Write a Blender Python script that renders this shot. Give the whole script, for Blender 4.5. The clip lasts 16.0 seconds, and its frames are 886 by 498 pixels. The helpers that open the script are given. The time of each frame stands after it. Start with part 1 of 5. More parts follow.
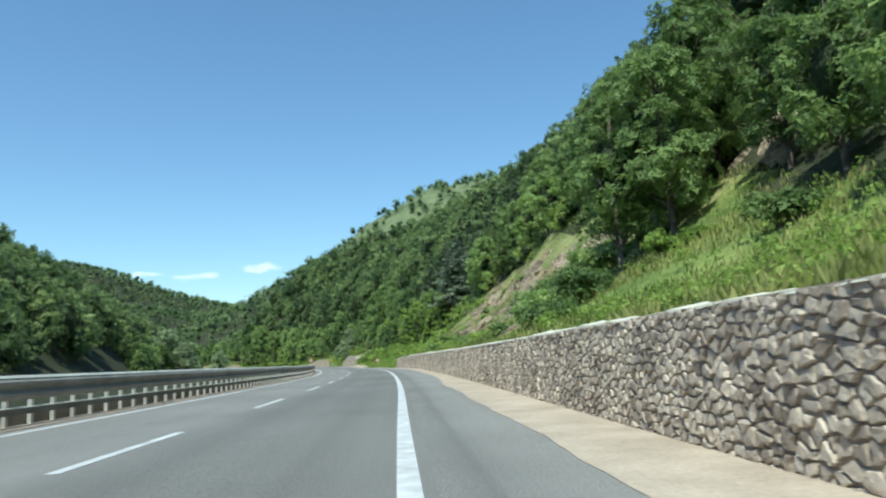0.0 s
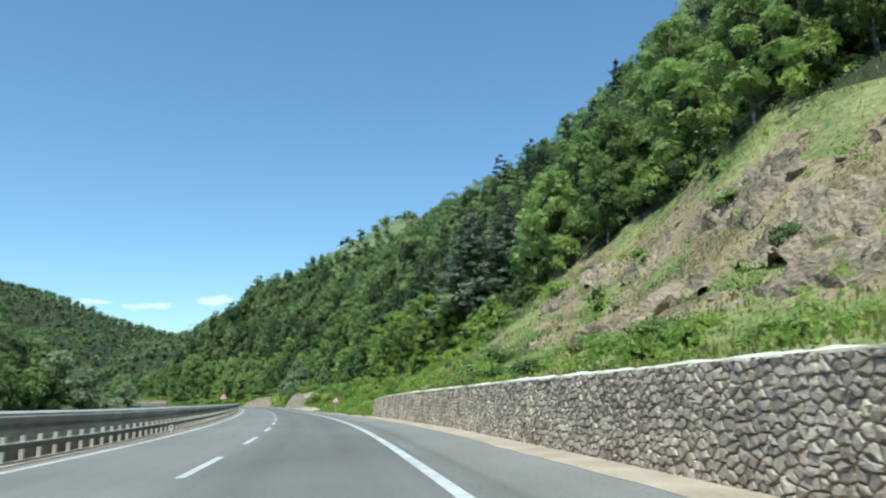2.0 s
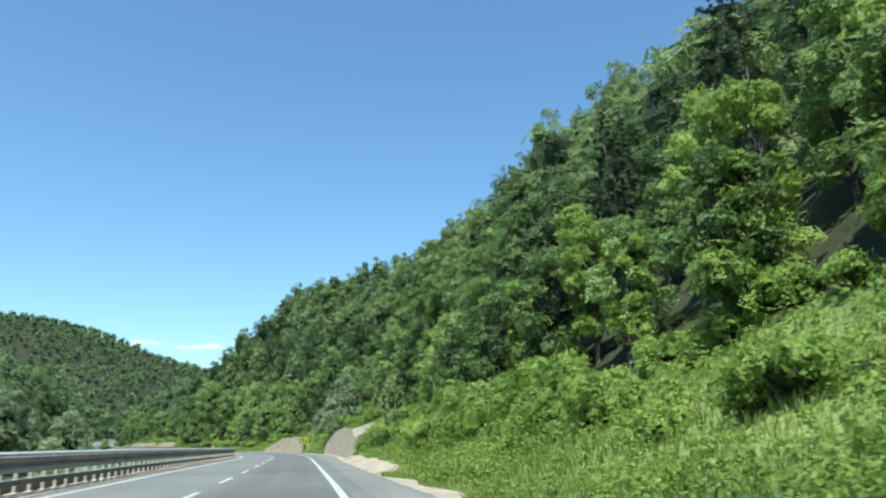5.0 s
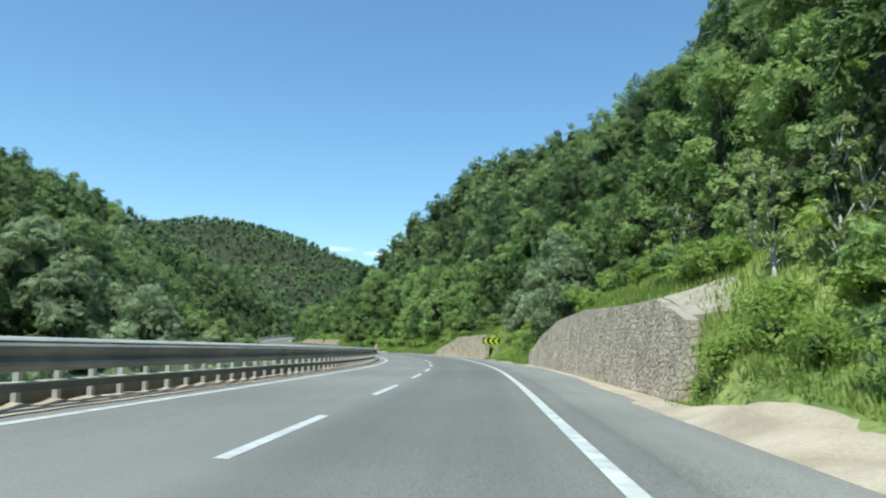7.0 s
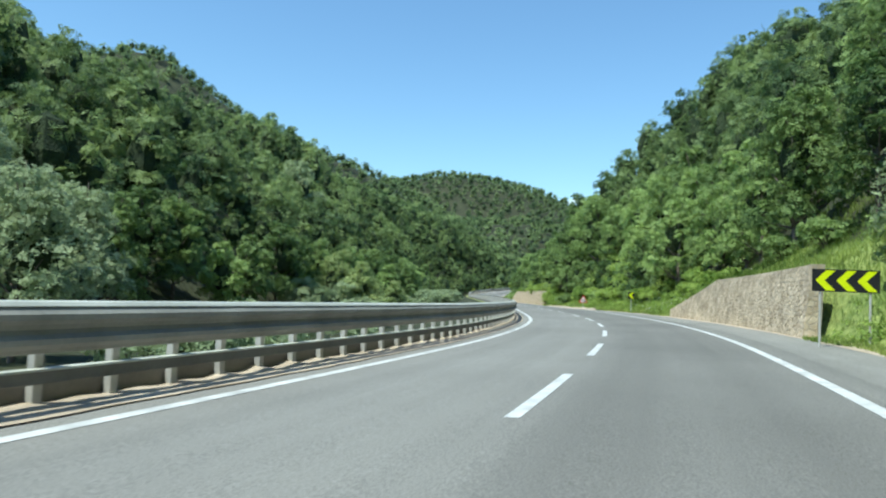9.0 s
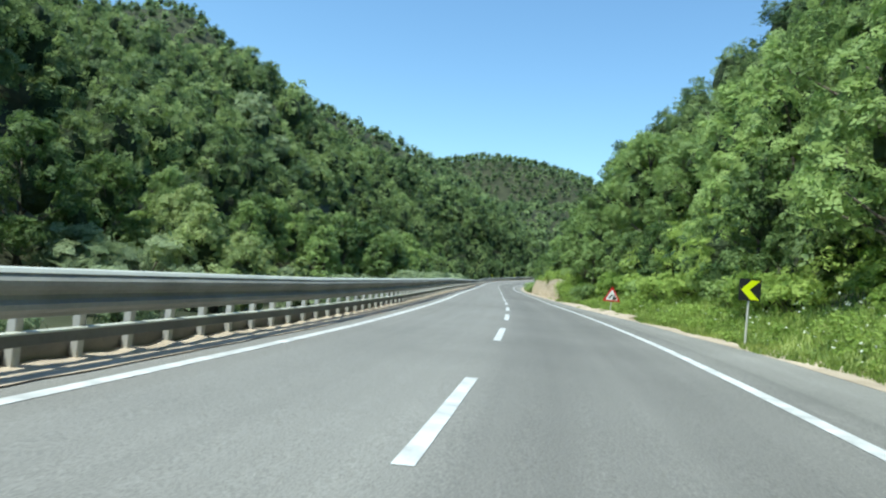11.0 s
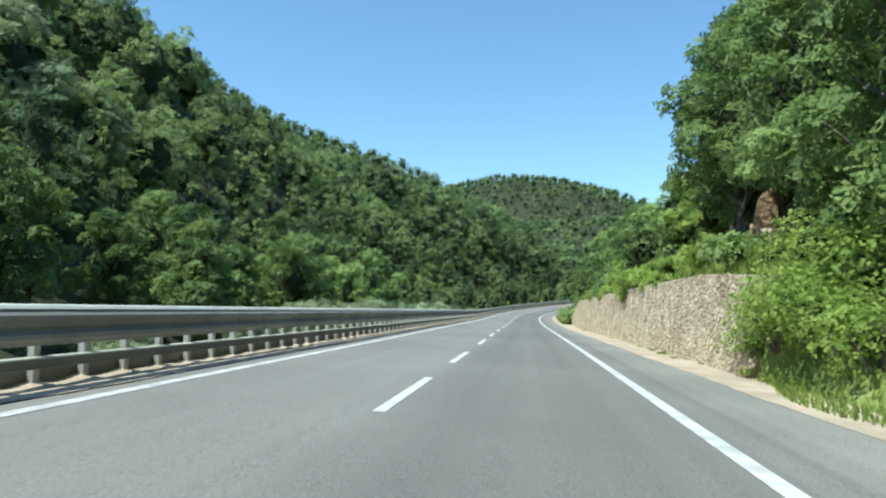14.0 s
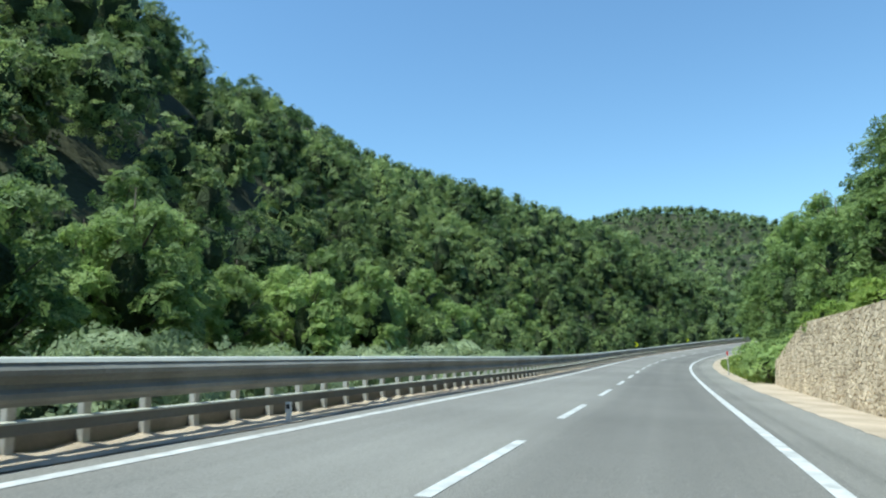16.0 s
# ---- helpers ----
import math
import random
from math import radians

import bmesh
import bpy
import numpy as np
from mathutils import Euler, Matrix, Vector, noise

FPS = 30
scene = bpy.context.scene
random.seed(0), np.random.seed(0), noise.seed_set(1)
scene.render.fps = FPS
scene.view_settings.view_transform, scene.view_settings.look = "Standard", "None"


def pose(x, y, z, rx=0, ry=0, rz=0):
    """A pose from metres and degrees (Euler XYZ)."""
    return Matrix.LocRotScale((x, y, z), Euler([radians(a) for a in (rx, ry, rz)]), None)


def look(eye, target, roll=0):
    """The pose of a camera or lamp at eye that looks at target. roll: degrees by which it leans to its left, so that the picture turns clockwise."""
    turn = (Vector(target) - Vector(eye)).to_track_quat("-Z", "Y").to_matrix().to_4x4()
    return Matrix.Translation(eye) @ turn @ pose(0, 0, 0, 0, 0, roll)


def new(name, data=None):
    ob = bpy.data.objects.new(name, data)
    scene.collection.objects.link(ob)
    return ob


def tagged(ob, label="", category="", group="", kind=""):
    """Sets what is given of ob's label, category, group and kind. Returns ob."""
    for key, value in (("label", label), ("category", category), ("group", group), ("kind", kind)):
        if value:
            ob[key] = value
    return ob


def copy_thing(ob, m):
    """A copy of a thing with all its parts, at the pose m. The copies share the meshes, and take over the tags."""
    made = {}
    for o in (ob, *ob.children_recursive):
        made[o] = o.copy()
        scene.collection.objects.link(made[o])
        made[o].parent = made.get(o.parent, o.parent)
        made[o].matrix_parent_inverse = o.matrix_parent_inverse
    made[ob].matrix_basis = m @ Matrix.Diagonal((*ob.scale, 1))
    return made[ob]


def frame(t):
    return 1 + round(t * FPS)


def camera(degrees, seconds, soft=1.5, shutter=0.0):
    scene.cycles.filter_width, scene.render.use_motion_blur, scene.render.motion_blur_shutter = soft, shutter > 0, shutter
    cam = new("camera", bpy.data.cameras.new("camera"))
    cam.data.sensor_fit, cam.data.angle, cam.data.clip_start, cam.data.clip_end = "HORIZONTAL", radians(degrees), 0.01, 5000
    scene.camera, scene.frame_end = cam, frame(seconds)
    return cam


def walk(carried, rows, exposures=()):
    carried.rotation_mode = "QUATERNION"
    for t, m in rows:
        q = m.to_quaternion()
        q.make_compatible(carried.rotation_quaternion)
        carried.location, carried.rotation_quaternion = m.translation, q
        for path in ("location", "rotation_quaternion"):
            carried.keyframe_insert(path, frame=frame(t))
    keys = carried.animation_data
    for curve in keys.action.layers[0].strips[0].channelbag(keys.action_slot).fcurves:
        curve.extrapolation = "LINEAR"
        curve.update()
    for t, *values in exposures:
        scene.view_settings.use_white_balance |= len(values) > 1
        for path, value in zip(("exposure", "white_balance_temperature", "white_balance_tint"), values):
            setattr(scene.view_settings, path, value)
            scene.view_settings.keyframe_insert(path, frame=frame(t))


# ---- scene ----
EXPOSURES = [(0.0, 0.23, 5980, -6), (2.2, 0.27, 5950, -6), (3.2, 0.46, 5950, -6), (4.7, 0.5, 5950, -6), (6.8, 0.33, 5980, -6), (8.7, 0.45, 5980, -6), (10.8, 0.54, 6050, -6), (14.0, 0.53, 6030, -6), (16.0, 0.48, 6000, -6)]
# ---- the camera and its drive: seconds, x, y, z, yaw, pitch, roll ----
cam = camera(63.17, 16.0, soft=2.15, shutter=0.05)
PATH = [
    (0.0, 1.60, 2.71, 1.01, 0.76, 8.71, 2.36),
    (0.5, 0.24, 14.44, 1.04, -0.85, 9.00, 2.43),
    (1.0, -1.10, 26.21, 1.07, -1.31, 9.47, 1.96),
    (1.5, -2.34, 37.90, 1.05, -1.87, 10.16, 1.40),
    (2.0, -3.60, 49.64, 1.09, -2.70, 12.02, 0.32),
    (2.5, -4.84, 61.19, 1.10, -3.16, 14.83, 0.44),
    (3.0, -6.32, 72.82, 1.13, -4.00, 17.97, -0.60),
    (3.5, -7.86, 84.49, 1.16, -3.84, 19.50, -0.24),
    (4.0, -9.39, 96.27, 1.16, -3.38, 20.23, -0.58),
    (4.5, -11.17, 108.01, 1.11, -1.66, 18.54, -0.53),
    (4.7, -11.97, 112.68, 1.16, -0.20, 16.83, -0.08),
    (5.2, -14.11, 124.37, 1.17, 2.08, 14.64, 0.18),
    (5.7, -16.56, 136.00, 1.17, 4.65, 12.75, 0.19),
    (6.3, -19.67, 149.84, 1.18, 8.70, 10.52, -0.23),
    (6.8, -22.24, 161.23, 1.17, 13.34, 8.40, -1.02),
    (7.0, -23.25, 165.73, 1.10, 15.25, 7.85, -2.01),
    (7.5, -25.73, 177.06, 1.15, 21.02, 5.12, -3.20),
    (8.0, -28.54, 188.39, 1.14, 27.10, 2.13, -4.13),
    (8.5, -31.44, 199.33, 1.17, 31.64, 2.33, -3.89),
    (8.7, -32.62, 203.80, 1.18, 33.50, 3.29, -2.77),
    (9.2, -36.03, 214.68, 1.19, 34.90, 3.34, -2.60),
    (9.7, -39.80, 225.40, 1.17, 35.07, 2.45, -3.51),
    (10.3, -44.87, 238.05, 1.16, 35.22, 1.42, -5.01),
    (10.8, -49.64, 248.30, 1.19, 36.62, 1.67, -5.76),
    (11.0, -51.70, 252.27, 1.23, 38.13, 2.23, -5.60),
    (11.5, -57.23, 262.11, 1.27, 40.20, 3.19, -6.11),
    (12.0, -63.00, 271.94, 1.29, 40.05, 2.78, -5.68),
    (12.5, -68.93, 281.60, 1.27, 39.67, 2.71, -4.76),
    (13.0, -75.10, 291.27, 1.25, 40.63, 2.90, -2.34),
    (13.5, -81.39, 300.81, 1.24, 41.11, 3.81, -1.42),
    (14.0, -87.86, 310.49, 1.19, 40.48, 4.92, -0.67),
    (14.5, -94.25, 320.17, 1.19, 39.75, 5.84, 0.69),
    (15.0, -100.79, 330.14, 1.24, 42.31, 7.40, 1.49),
    (15.5, -107.42, 340.15, 1.19, 46.72, 8.02, 0.93),
    (16.0, -114.19, 350.32, 1.16, 51.16, 8.92, 1.18),
]
walk(cam, [(t, pose(x, y, z, 90 + pitch, roll, yaw)) for t, x, y, z, yaw, pitch, roll in PATH], exposures=EXPOSURES)

# ---- daylight: high sun over the left of the road, clear sky ----
SUN_AZ, SUN_EL = 166.0, 62.0          # degrees: left of +y, above the horizon
to_sun = Vector((-math.sin(radians(SUN_AZ)) * math.cos(radians(SUN_EL)), math.cos(radians(SUN_AZ)) * math.cos(radians(SUN_EL)), math.sin(radians(SUN_EL))))
world = bpy.data.worlds.new("sky")
scene.world = world
world.use_nodes = True
wn = world.node_tree.nodes
wl = world.node_tree.links
sky = wn.new("ShaderNodeTexSky")
sky.sky_type, sky.sun_disc = "NISHITA", False
sky.sun_elevation, sky.sun_rotation = radians(SUN_EL), radians(-SUN_AZ)
sky.air_density, sky.dust_density, sky.ozone_density, sky.altitude = 1.25, 0.0, 5.6, 400
wn["Background"].inputs["Strength"].default_value = 0.135
wl.new(sky.outputs["Color"], wn["Background"].inputs["Color"])
sun = new("sun", bpy.data.lights.new("sun", "SUN"))
sun.data.energy, sun.data.angle, sun.data.color = 4.2, radians(0.53), (1.0, 0.95, 0.87)
sun.matrix_world = look((0, 0, 60), Vector((0, 0, 60)) - to_sun)

# ---- materials ----


def material(name, dark, light, scale=2.0, fine=30.0, rough=0.85, bump=0.3, metal=0.0, spec=0.3, island=0.0, each=0.0, translucent=0.0, dist=0.02, cut=0.0, coarse=1.6, grain=0.5, tone=0.0):
    """Noise at two scales between two colours; island, each, tone: spread from piece to piece, object to object, crown to crown; translucent: light let through (leaves)."""
    m = bpy.data.materials.new(name)
    m.use_nodes = True
    nt = m.node_tree
    bs = nt.nodes["Principled BSDF"]
    bs.inputs["Roughness"].default_value = rough
    bs.inputs["Metallic"].default_value = metal
    bs.inputs["Specular IOR Level"].default_value = spec
    geo = nt.nodes.new("ShaderNodeNewGeometry")
    n1, n2 = nt.nodes.new("ShaderNodeTexNoise"), nt.nodes.new("ShaderNodeTexNoise")
    for n, sc in ((n1, scale), (n2, fine)):
        n.inputs["Scale"].default_value = sc
        n.inputs["Detail"].default_value = 5
        nt.links.new(geo.outputs["Position"], n.inputs["Vector"])
    add = nt.nodes.new("ShaderNodeMath")
    add.operation = "MULTIPLY_ADD"
    add.inputs[1].default_value = grain
    nt.links.new(n2.outputs["Fac"], add.inputs[0])
    half = nt.nodes.new("ShaderNodeMath")
    half.operation = "MULTIPLY_ADD"
    half.inputs[1].default_value = coarse
    half.inputs[2].default_value = 0.5 - coarse / 2 - grain / 2
    nt.links.new(n1.outputs["Fac"], half.inputs[0])
    nt.links.new(half.outputs[0], add.inputs[2])
    last = add.outputs[0]
    crown = nt.nodes.new("ShaderNodeAttribute") if tone else None
    if tone:
        crown.attribute_name = "tone"
    for amount, node, out in ((island, geo, "Random Per Island"), (each, None, "Random"), (tone, crown, "Fac")):
        if amount:
            if node is None:
                node = nt.nodes.new("ShaderNodeObjectInfo")
            ad = nt.nodes.new("ShaderNodeMath")
            ad.operation = "MULTIPLY_ADD"
            ad.inputs[1].default_value = amount
            nt.links.new(node.outputs[out], ad.inputs[0])
            sub = nt.nodes.new("ShaderNodeMath")
            sub.operation = "SUBTRACT"
            sub.inputs[1].default_value = amount / 2
            nt.links.new(ad.outputs[0], sub.inputs[0])
            nt.links.new(last, ad.inputs[2])
            last = sub.outputs[0]
    ramp = nt.nodes.new("ShaderNodeValToRGB")
    ramp.color_ramp.elements[0].color, ramp.color_ramp.elements[1].color = (*dark, 1), (*light, 1)
    ramp.color_ramp.elements[0].position, ramp.color_ramp.elements[1].position = 0.1, 0.9
    nt.links.new(last, ramp.inputs["Fac"])
    nt.links.new(ramp.outputs["Color"], bs.inputs["Base Color"])
    if bump:
        b = nt.nodes.new("ShaderNodeBump")
        b.inputs["Strength"].default_value, b.inputs["Distance"].default_value = bump, dist
        nt.links.new(n2.outputs["Fac"], b.inputs["Height"])
        nt.links.new(b.outputs["Normal"], bs.inputs["Normal"])
    if cut:
        vo = nt.nodes.new("ShaderNodeTexVoronoi")
        vo.inputs["Scale"].default_value = cut
        vo.inputs["Randomness"].default_value = 1.0
        nt.links.new(geo.outputs["Position"], vo.inputs["Vector"])
        hole = nt.nodes.new("ShaderNodeMath")
        hole.operation = "GREATER_THAN"
        hole.inputs[1].default_value = 0.56
        nt.links.new(vo.outputs["Distance"], hole.inputs[0])
    if translucent:
        tr = nt.nodes.new("ShaderNodeBsdfTranslucent")
        mix = nt.nodes.new("ShaderNodeMixShader")
        mix.inputs["Fac"].default_value = translucent
        nt.links.new(ramp.outputs["Color"], tr.inputs["Color"])
        nt.links.new(bs.outputs[0], mix.inputs[1])
        nt.links.new(tr.outputs[0], mix.inputs[2])
        nt.links.new(mix.outputs[0], nt.nodes["Material Output"].inputs["Surface"])
        if cut:
            clear = nt.nodes.new("ShaderNodeBsdfTransparent")
            gaps = nt.nodes.new("ShaderNodeMixShader")
            nt.links.new(hole.outputs[0], gaps.inputs["Fac"])
            nt.links.new(mix.outputs[0], gaps.inputs[1])
            nt.links.new(clear.outputs[0], gaps.inputs[2])
            nt.links.new(gaps.outputs[0], nt.nodes["Material Output"].inputs["Surface"])
    return m


M_ASPHALT = material("asphalt", (0.08, 0.075, 0.067), (0.32, 0.304, 0.275), scale=0.12, fine=55, rough=0.8, bump=0.4, dist=0.012, coarse=0.5, grain=1.25)
M_SHOULDER = material("shoulder_asphalt", (0.1, 0.095, 0.085), (0.36, 0.343, 0.309), scale=0.2, fine=55, rough=0.85, bump=0.35, dist=0.02, coarse=0.45, grain=1.7)
M_PAINT = material("road_paint", (0.4, 0.395, 0.38), (0.74, 0.735, 0.71), scale=3, fine=40, rough=0.6, bump=0.1, dist=0.003)
M_SAND = material("sand", (0.36, 0.285, 0.208), (0.6, 0.492, 0.375), scale=0.8, fine=20, bump=0.6, dist=0.05, grain=1.0)
M_GRASSLAND = material("grassland", (0.08, 0.13, 0.028), (0.37, 0.36, 0.15), scale=0.22, fine=3.0, bump=0.9, dist=0.2, coarse=1.9, grain=1.1)
# leaf litter under trees, darkened further for the shade beyond the barrier
M_LITTER_SHADE = material("litter_and_shade", (0.025, 0.03, 0.015), (0.068, 0.072, 0.034), scale=0.12, fine=1.5, bump=0.8, dist=0.3)
M_SOIL = material("bare_earth", (0.16, 0.118, 0.066), (0.46, 0.355, 0.215), scale=0.5, fine=4, bump=1.0, dist=0.2, grain=1.1)
M_MEADOW = material("lush_meadow", (0.095, 0.15, 0.03), (0.34, 0.38, 0.115), scale=0.3, fine=4.0, bump=0.9, dist=0.15, coarse=1.7, grain=1.1)
M_HEATH = material("pale_heath", (0.085, 0.115, 0.05), (0.21, 0.245, 0.12), scale=0.05, fine=0.5, bump=0.8, dist=0.5, grain=1.0)
M_ROCK = material("rock", (0.11, 0.088, 0.064), (0.5, 0.395, 0.27), scale=0.9, fine=6, bump=1.0, dist=0.15, each=0.3, grain=1.0)
M_STONE = material("wall_stone", (0.265, 0.212, 0.165), (0.65, 0.55, 0.435), scale=1.4, fine=22, bump=0.8, dist=0.02, island=0.5)
M_STONE_TAN = material("tan_stone", (0.33, 0.275, 0.21), (0.62, 0.53, 0.41), scale=1.4, fine=22, bump=0.8, dist=0.02, island=0.35)
M_STONE_TAN_EACH = material("tan_stone_single", (0.33, 0.275, 0.21), (0.62, 0.53, 0.41), scale=1.4, fine=22, bump=0.8, dist=0.02, each=0.35)
M_STONE_PALE = material("pale_stone", (0.34, 0.27, 0.185), (0.68, 0.57, 0.42), scale=1.4, fine=22, bump=0.8, dist=0.02, island=0.35)
M_STONE_EACH = material("wall_stone_single", (0.265, 0.212, 0.165), (0.65, 0.55, 0.435), scale=1.4, fine=22, bump=0.8, dist=0.02, each=0.5)
M_STONE_PALE_EACH = material("pale_stone_single", (0.34, 0.27, 0.185), (0.68, 0.57, 0.42), scale=1.4, fine=22, bump=0.8, dist=0.02, each=0.35)
M_MORTAR = material("mortar", (0.24, 0.2, 0.168), (0.46, 0.4, 0.34), scale=2, fine=30, bump=0.7, dist=0.02)
M_MORTAR_PALE = material("pale_mortar", (0.28, 0.24, 0.185), (0.46, 0.4, 0.315), scale=2, fine=30, bump=0.7, dist=0.02)
M_MORTAR_TAN = material("tan_mortar", (0.27, 0.235, 0.185), (0.47, 0.415, 0.335), scale=1.1, fine=30, bump=0.7, dist=0.02)
M_ROCK_ORANGE = material("orange_rock", (0.26, 0.16, 0.095), (0.58, 0.39, 0.25), scale=0.9, fine=6, bump=1.0, dist=0.15)
M_COPING = material("coping_concrete", (0.5, 0.47, 0.36), (0.86, 0.82, 0.68), scale=1.5, fine=25, bump=0.4, dist=0.01)
M_CONCRETE = material("concrete", (0.14, 0.135, 0.123), (0.27, 0.262, 0.24), scale=1.0, fine=25, bump=0.4, dist=0.01)
M_STEEL = material("galvanised_steel", (0.17, 0.165, 0.145), (0.31, 0.302, 0.27), scale=0.8, fine=18, rough=0.68, bump=0.05, metal=0.12, dist=0.004)
# paler copy of the steel: sun on the upper edges put into the colour
M_FLANGE = material("sunlit_steel", (0.46, 0.46, 0.4), (0.66, 0.65, 0.57), scale=1, fine=18, rough=0.55, bump=0.05, metal=0.2, dist=0.004)
M_LOW_STEEL = material("dark_steel", (0.12, 0.115, 0.1), (0.22, 0.21, 0.185), scale=0.9, fine=20, rough=0.75, bump=0.05, metal=0.1, dist=0.004)
M_POST = material("post_steel", (0.42, 0.41, 0.38), (0.62, 0.6, 0.56), scale=2, fine=25, rough=0.6, bump=0.05, metal=0.3, dist=0.004)
M_LEAF = material("leaves", (0.045, 0.095, 0.032), (0.39, 0.49, 0.18), scale=0.35, fine=5.5, rough=0.5, bump=1.0, dist=0.2, island=0.15, translucent=0.42, spec=0.35, cut=6.5, coarse=0.6, grain=1.2, tone=0.6)
M_LEAF_MID = material("middle_leaves", (0.045, 0.095, 0.032), (0.39, 0.49, 0.18), scale=0.35, fine=3.6, rough=0.5, bump=1.0, dist=0.3, island=0.15, translucent=0.42, spec=0.35, cut=4.5, coarse=0.6, grain=1.2, tone=0.6)
M_LEAF_FAR = material("far_leaves", (0.05, 0.1, 0.038), (0.36, 0.46, 0.18), scale=0.2, fine=2.2, rough=0.5, bump=1.0, dist=0.45, island=0.15, translucent=0.42, spec=0.35, cut=2.6, coarse=0.6, grain=1.1, tone=0.6)
M_LEAF_EACH = material("tree_leaves", (0.05, 0.105, 0.03), (0.42, 0.55, 0.18), scale=0.4, fine=8, rough=0.5, bump=1.0, dist=0.13, island=0.2, each=0.6, translucent=0.42, spec=0.35, cut=9.5, coarse=0.7, grain=1.1)
M_LEAF_PALE = material("willow_leaves", (0.15, 0.21, 0.09), (0.5, 0.58, 0.33), scale=0.5, fine=8, rough=0.55, bump=1.0, dist=0.12, island=0.35, each=0.3, translucent=0.4, cut=10.0, coarse=0.8, grain=1.0)
M_LEAF_YOUNG = material("young_leaves", (0.15, 0.25, 0.04), (0.5, 0.62, 0.16), scale=0.5, fine=11, rough=0.55, bump=1.0, dist=0.09, island=0.3, each=0.4, translucent=0.45, cut=13.0, coarse=0.8, grain=1.0)
M_LEAF_SALLOW = material("sallow_leaves", (0.16, 0.23, 0.065), (0.54, 0.62, 0.26), scale=0.5, fine=8, rough=0.55, bump=1.0, dist=0.12, island=0.35, each=0.3, translucent=0.4, cut=10.0, coarse=0.8, grain=1.0)
M_NEEDLE = material("pine_needles", (0.025, 0.055, 0.03), (0.15, 0.2, 0.1), scale=0.4, fine=10, rough=0.6, bump=1.0, dist=0.08, island=0.4, each=0.3, translucent=0.2, cut=13.0, coarse=0.7, grain=1.0)
M_NEEDLE_GREY = material("grey_needles", (0.06, 0.095, 0.06), (0.36, 0.42, 0.28), scale=0.4, fine=8, rough=0.6, bump=1.0, dist=0.1, island=0.4, each=0.3, translucent=0.2, cut=11.0, coarse=0.7, grain=1.0)
M_NEEDLE_WOOD = material("wood_needles", (0.025, 0.055, 0.03), (0.15, 0.2, 0.1), scale=0.4, fine=6, rough=0.6, bump=1.0, dist=0.15, island=0.3, translucent=0.2, cut=8.0, coarse=0.7, grain=1.0, tone=0.4)
# dark colour puts the shade inside the crowns into the foliage cores
M_INNER = material("crown_shade", (0.018, 0.03, 0.013), (0.065, 0.09, 0.036), scale=0.8, fine=5, rough=0.9, bump=1.0, dist=0.35)
M_GRASS = material("grass_blades", (0.11, 0.18, 0.03), (0.36, 0.43, 0.11), scale=0.25, fine=3, rough=0.6, bump=0, island=0.5, translucent=0.3)
M_GRASS_DRY = material("slope_grass", (0.09, 0.15, 0.03), (0.43, 0.42, 0.15), scale=0.22, fine=2, rough=0.65, bump=0, island=0.4, translucent=0.3, coarse=2.2)
M_BARK = material("bark", (0.06, 0.045, 0.035), (0.2, 0.17, 0.14), scale=3, fine=20, bump=0.9, dist=0.03)
M_RED = material("sign_red", (0.5, 0.012, 0.015), (0.62, 0.02, 0.022), scale=3, fine=30, rough=0.4, bump=0)
M_WHITE = material("sign_white", (0.68, 0.68, 0.66), (0.8, 0.8, 0.78), scale=3, fine=30, rough=0.4, bump=0)
M_BLACK = material("sign_black", (0.012, 0.012, 0.014), (0.025, 0.025, 0.027), scale=3, fine=30, rough=0.45, bump=0)
M_YELLOW = material("sign_yellow", (0.62, 0.72, 0.0), (0.75, 0.85, 0.01), scale=3, fine=30, rough=0.4, bump=0)


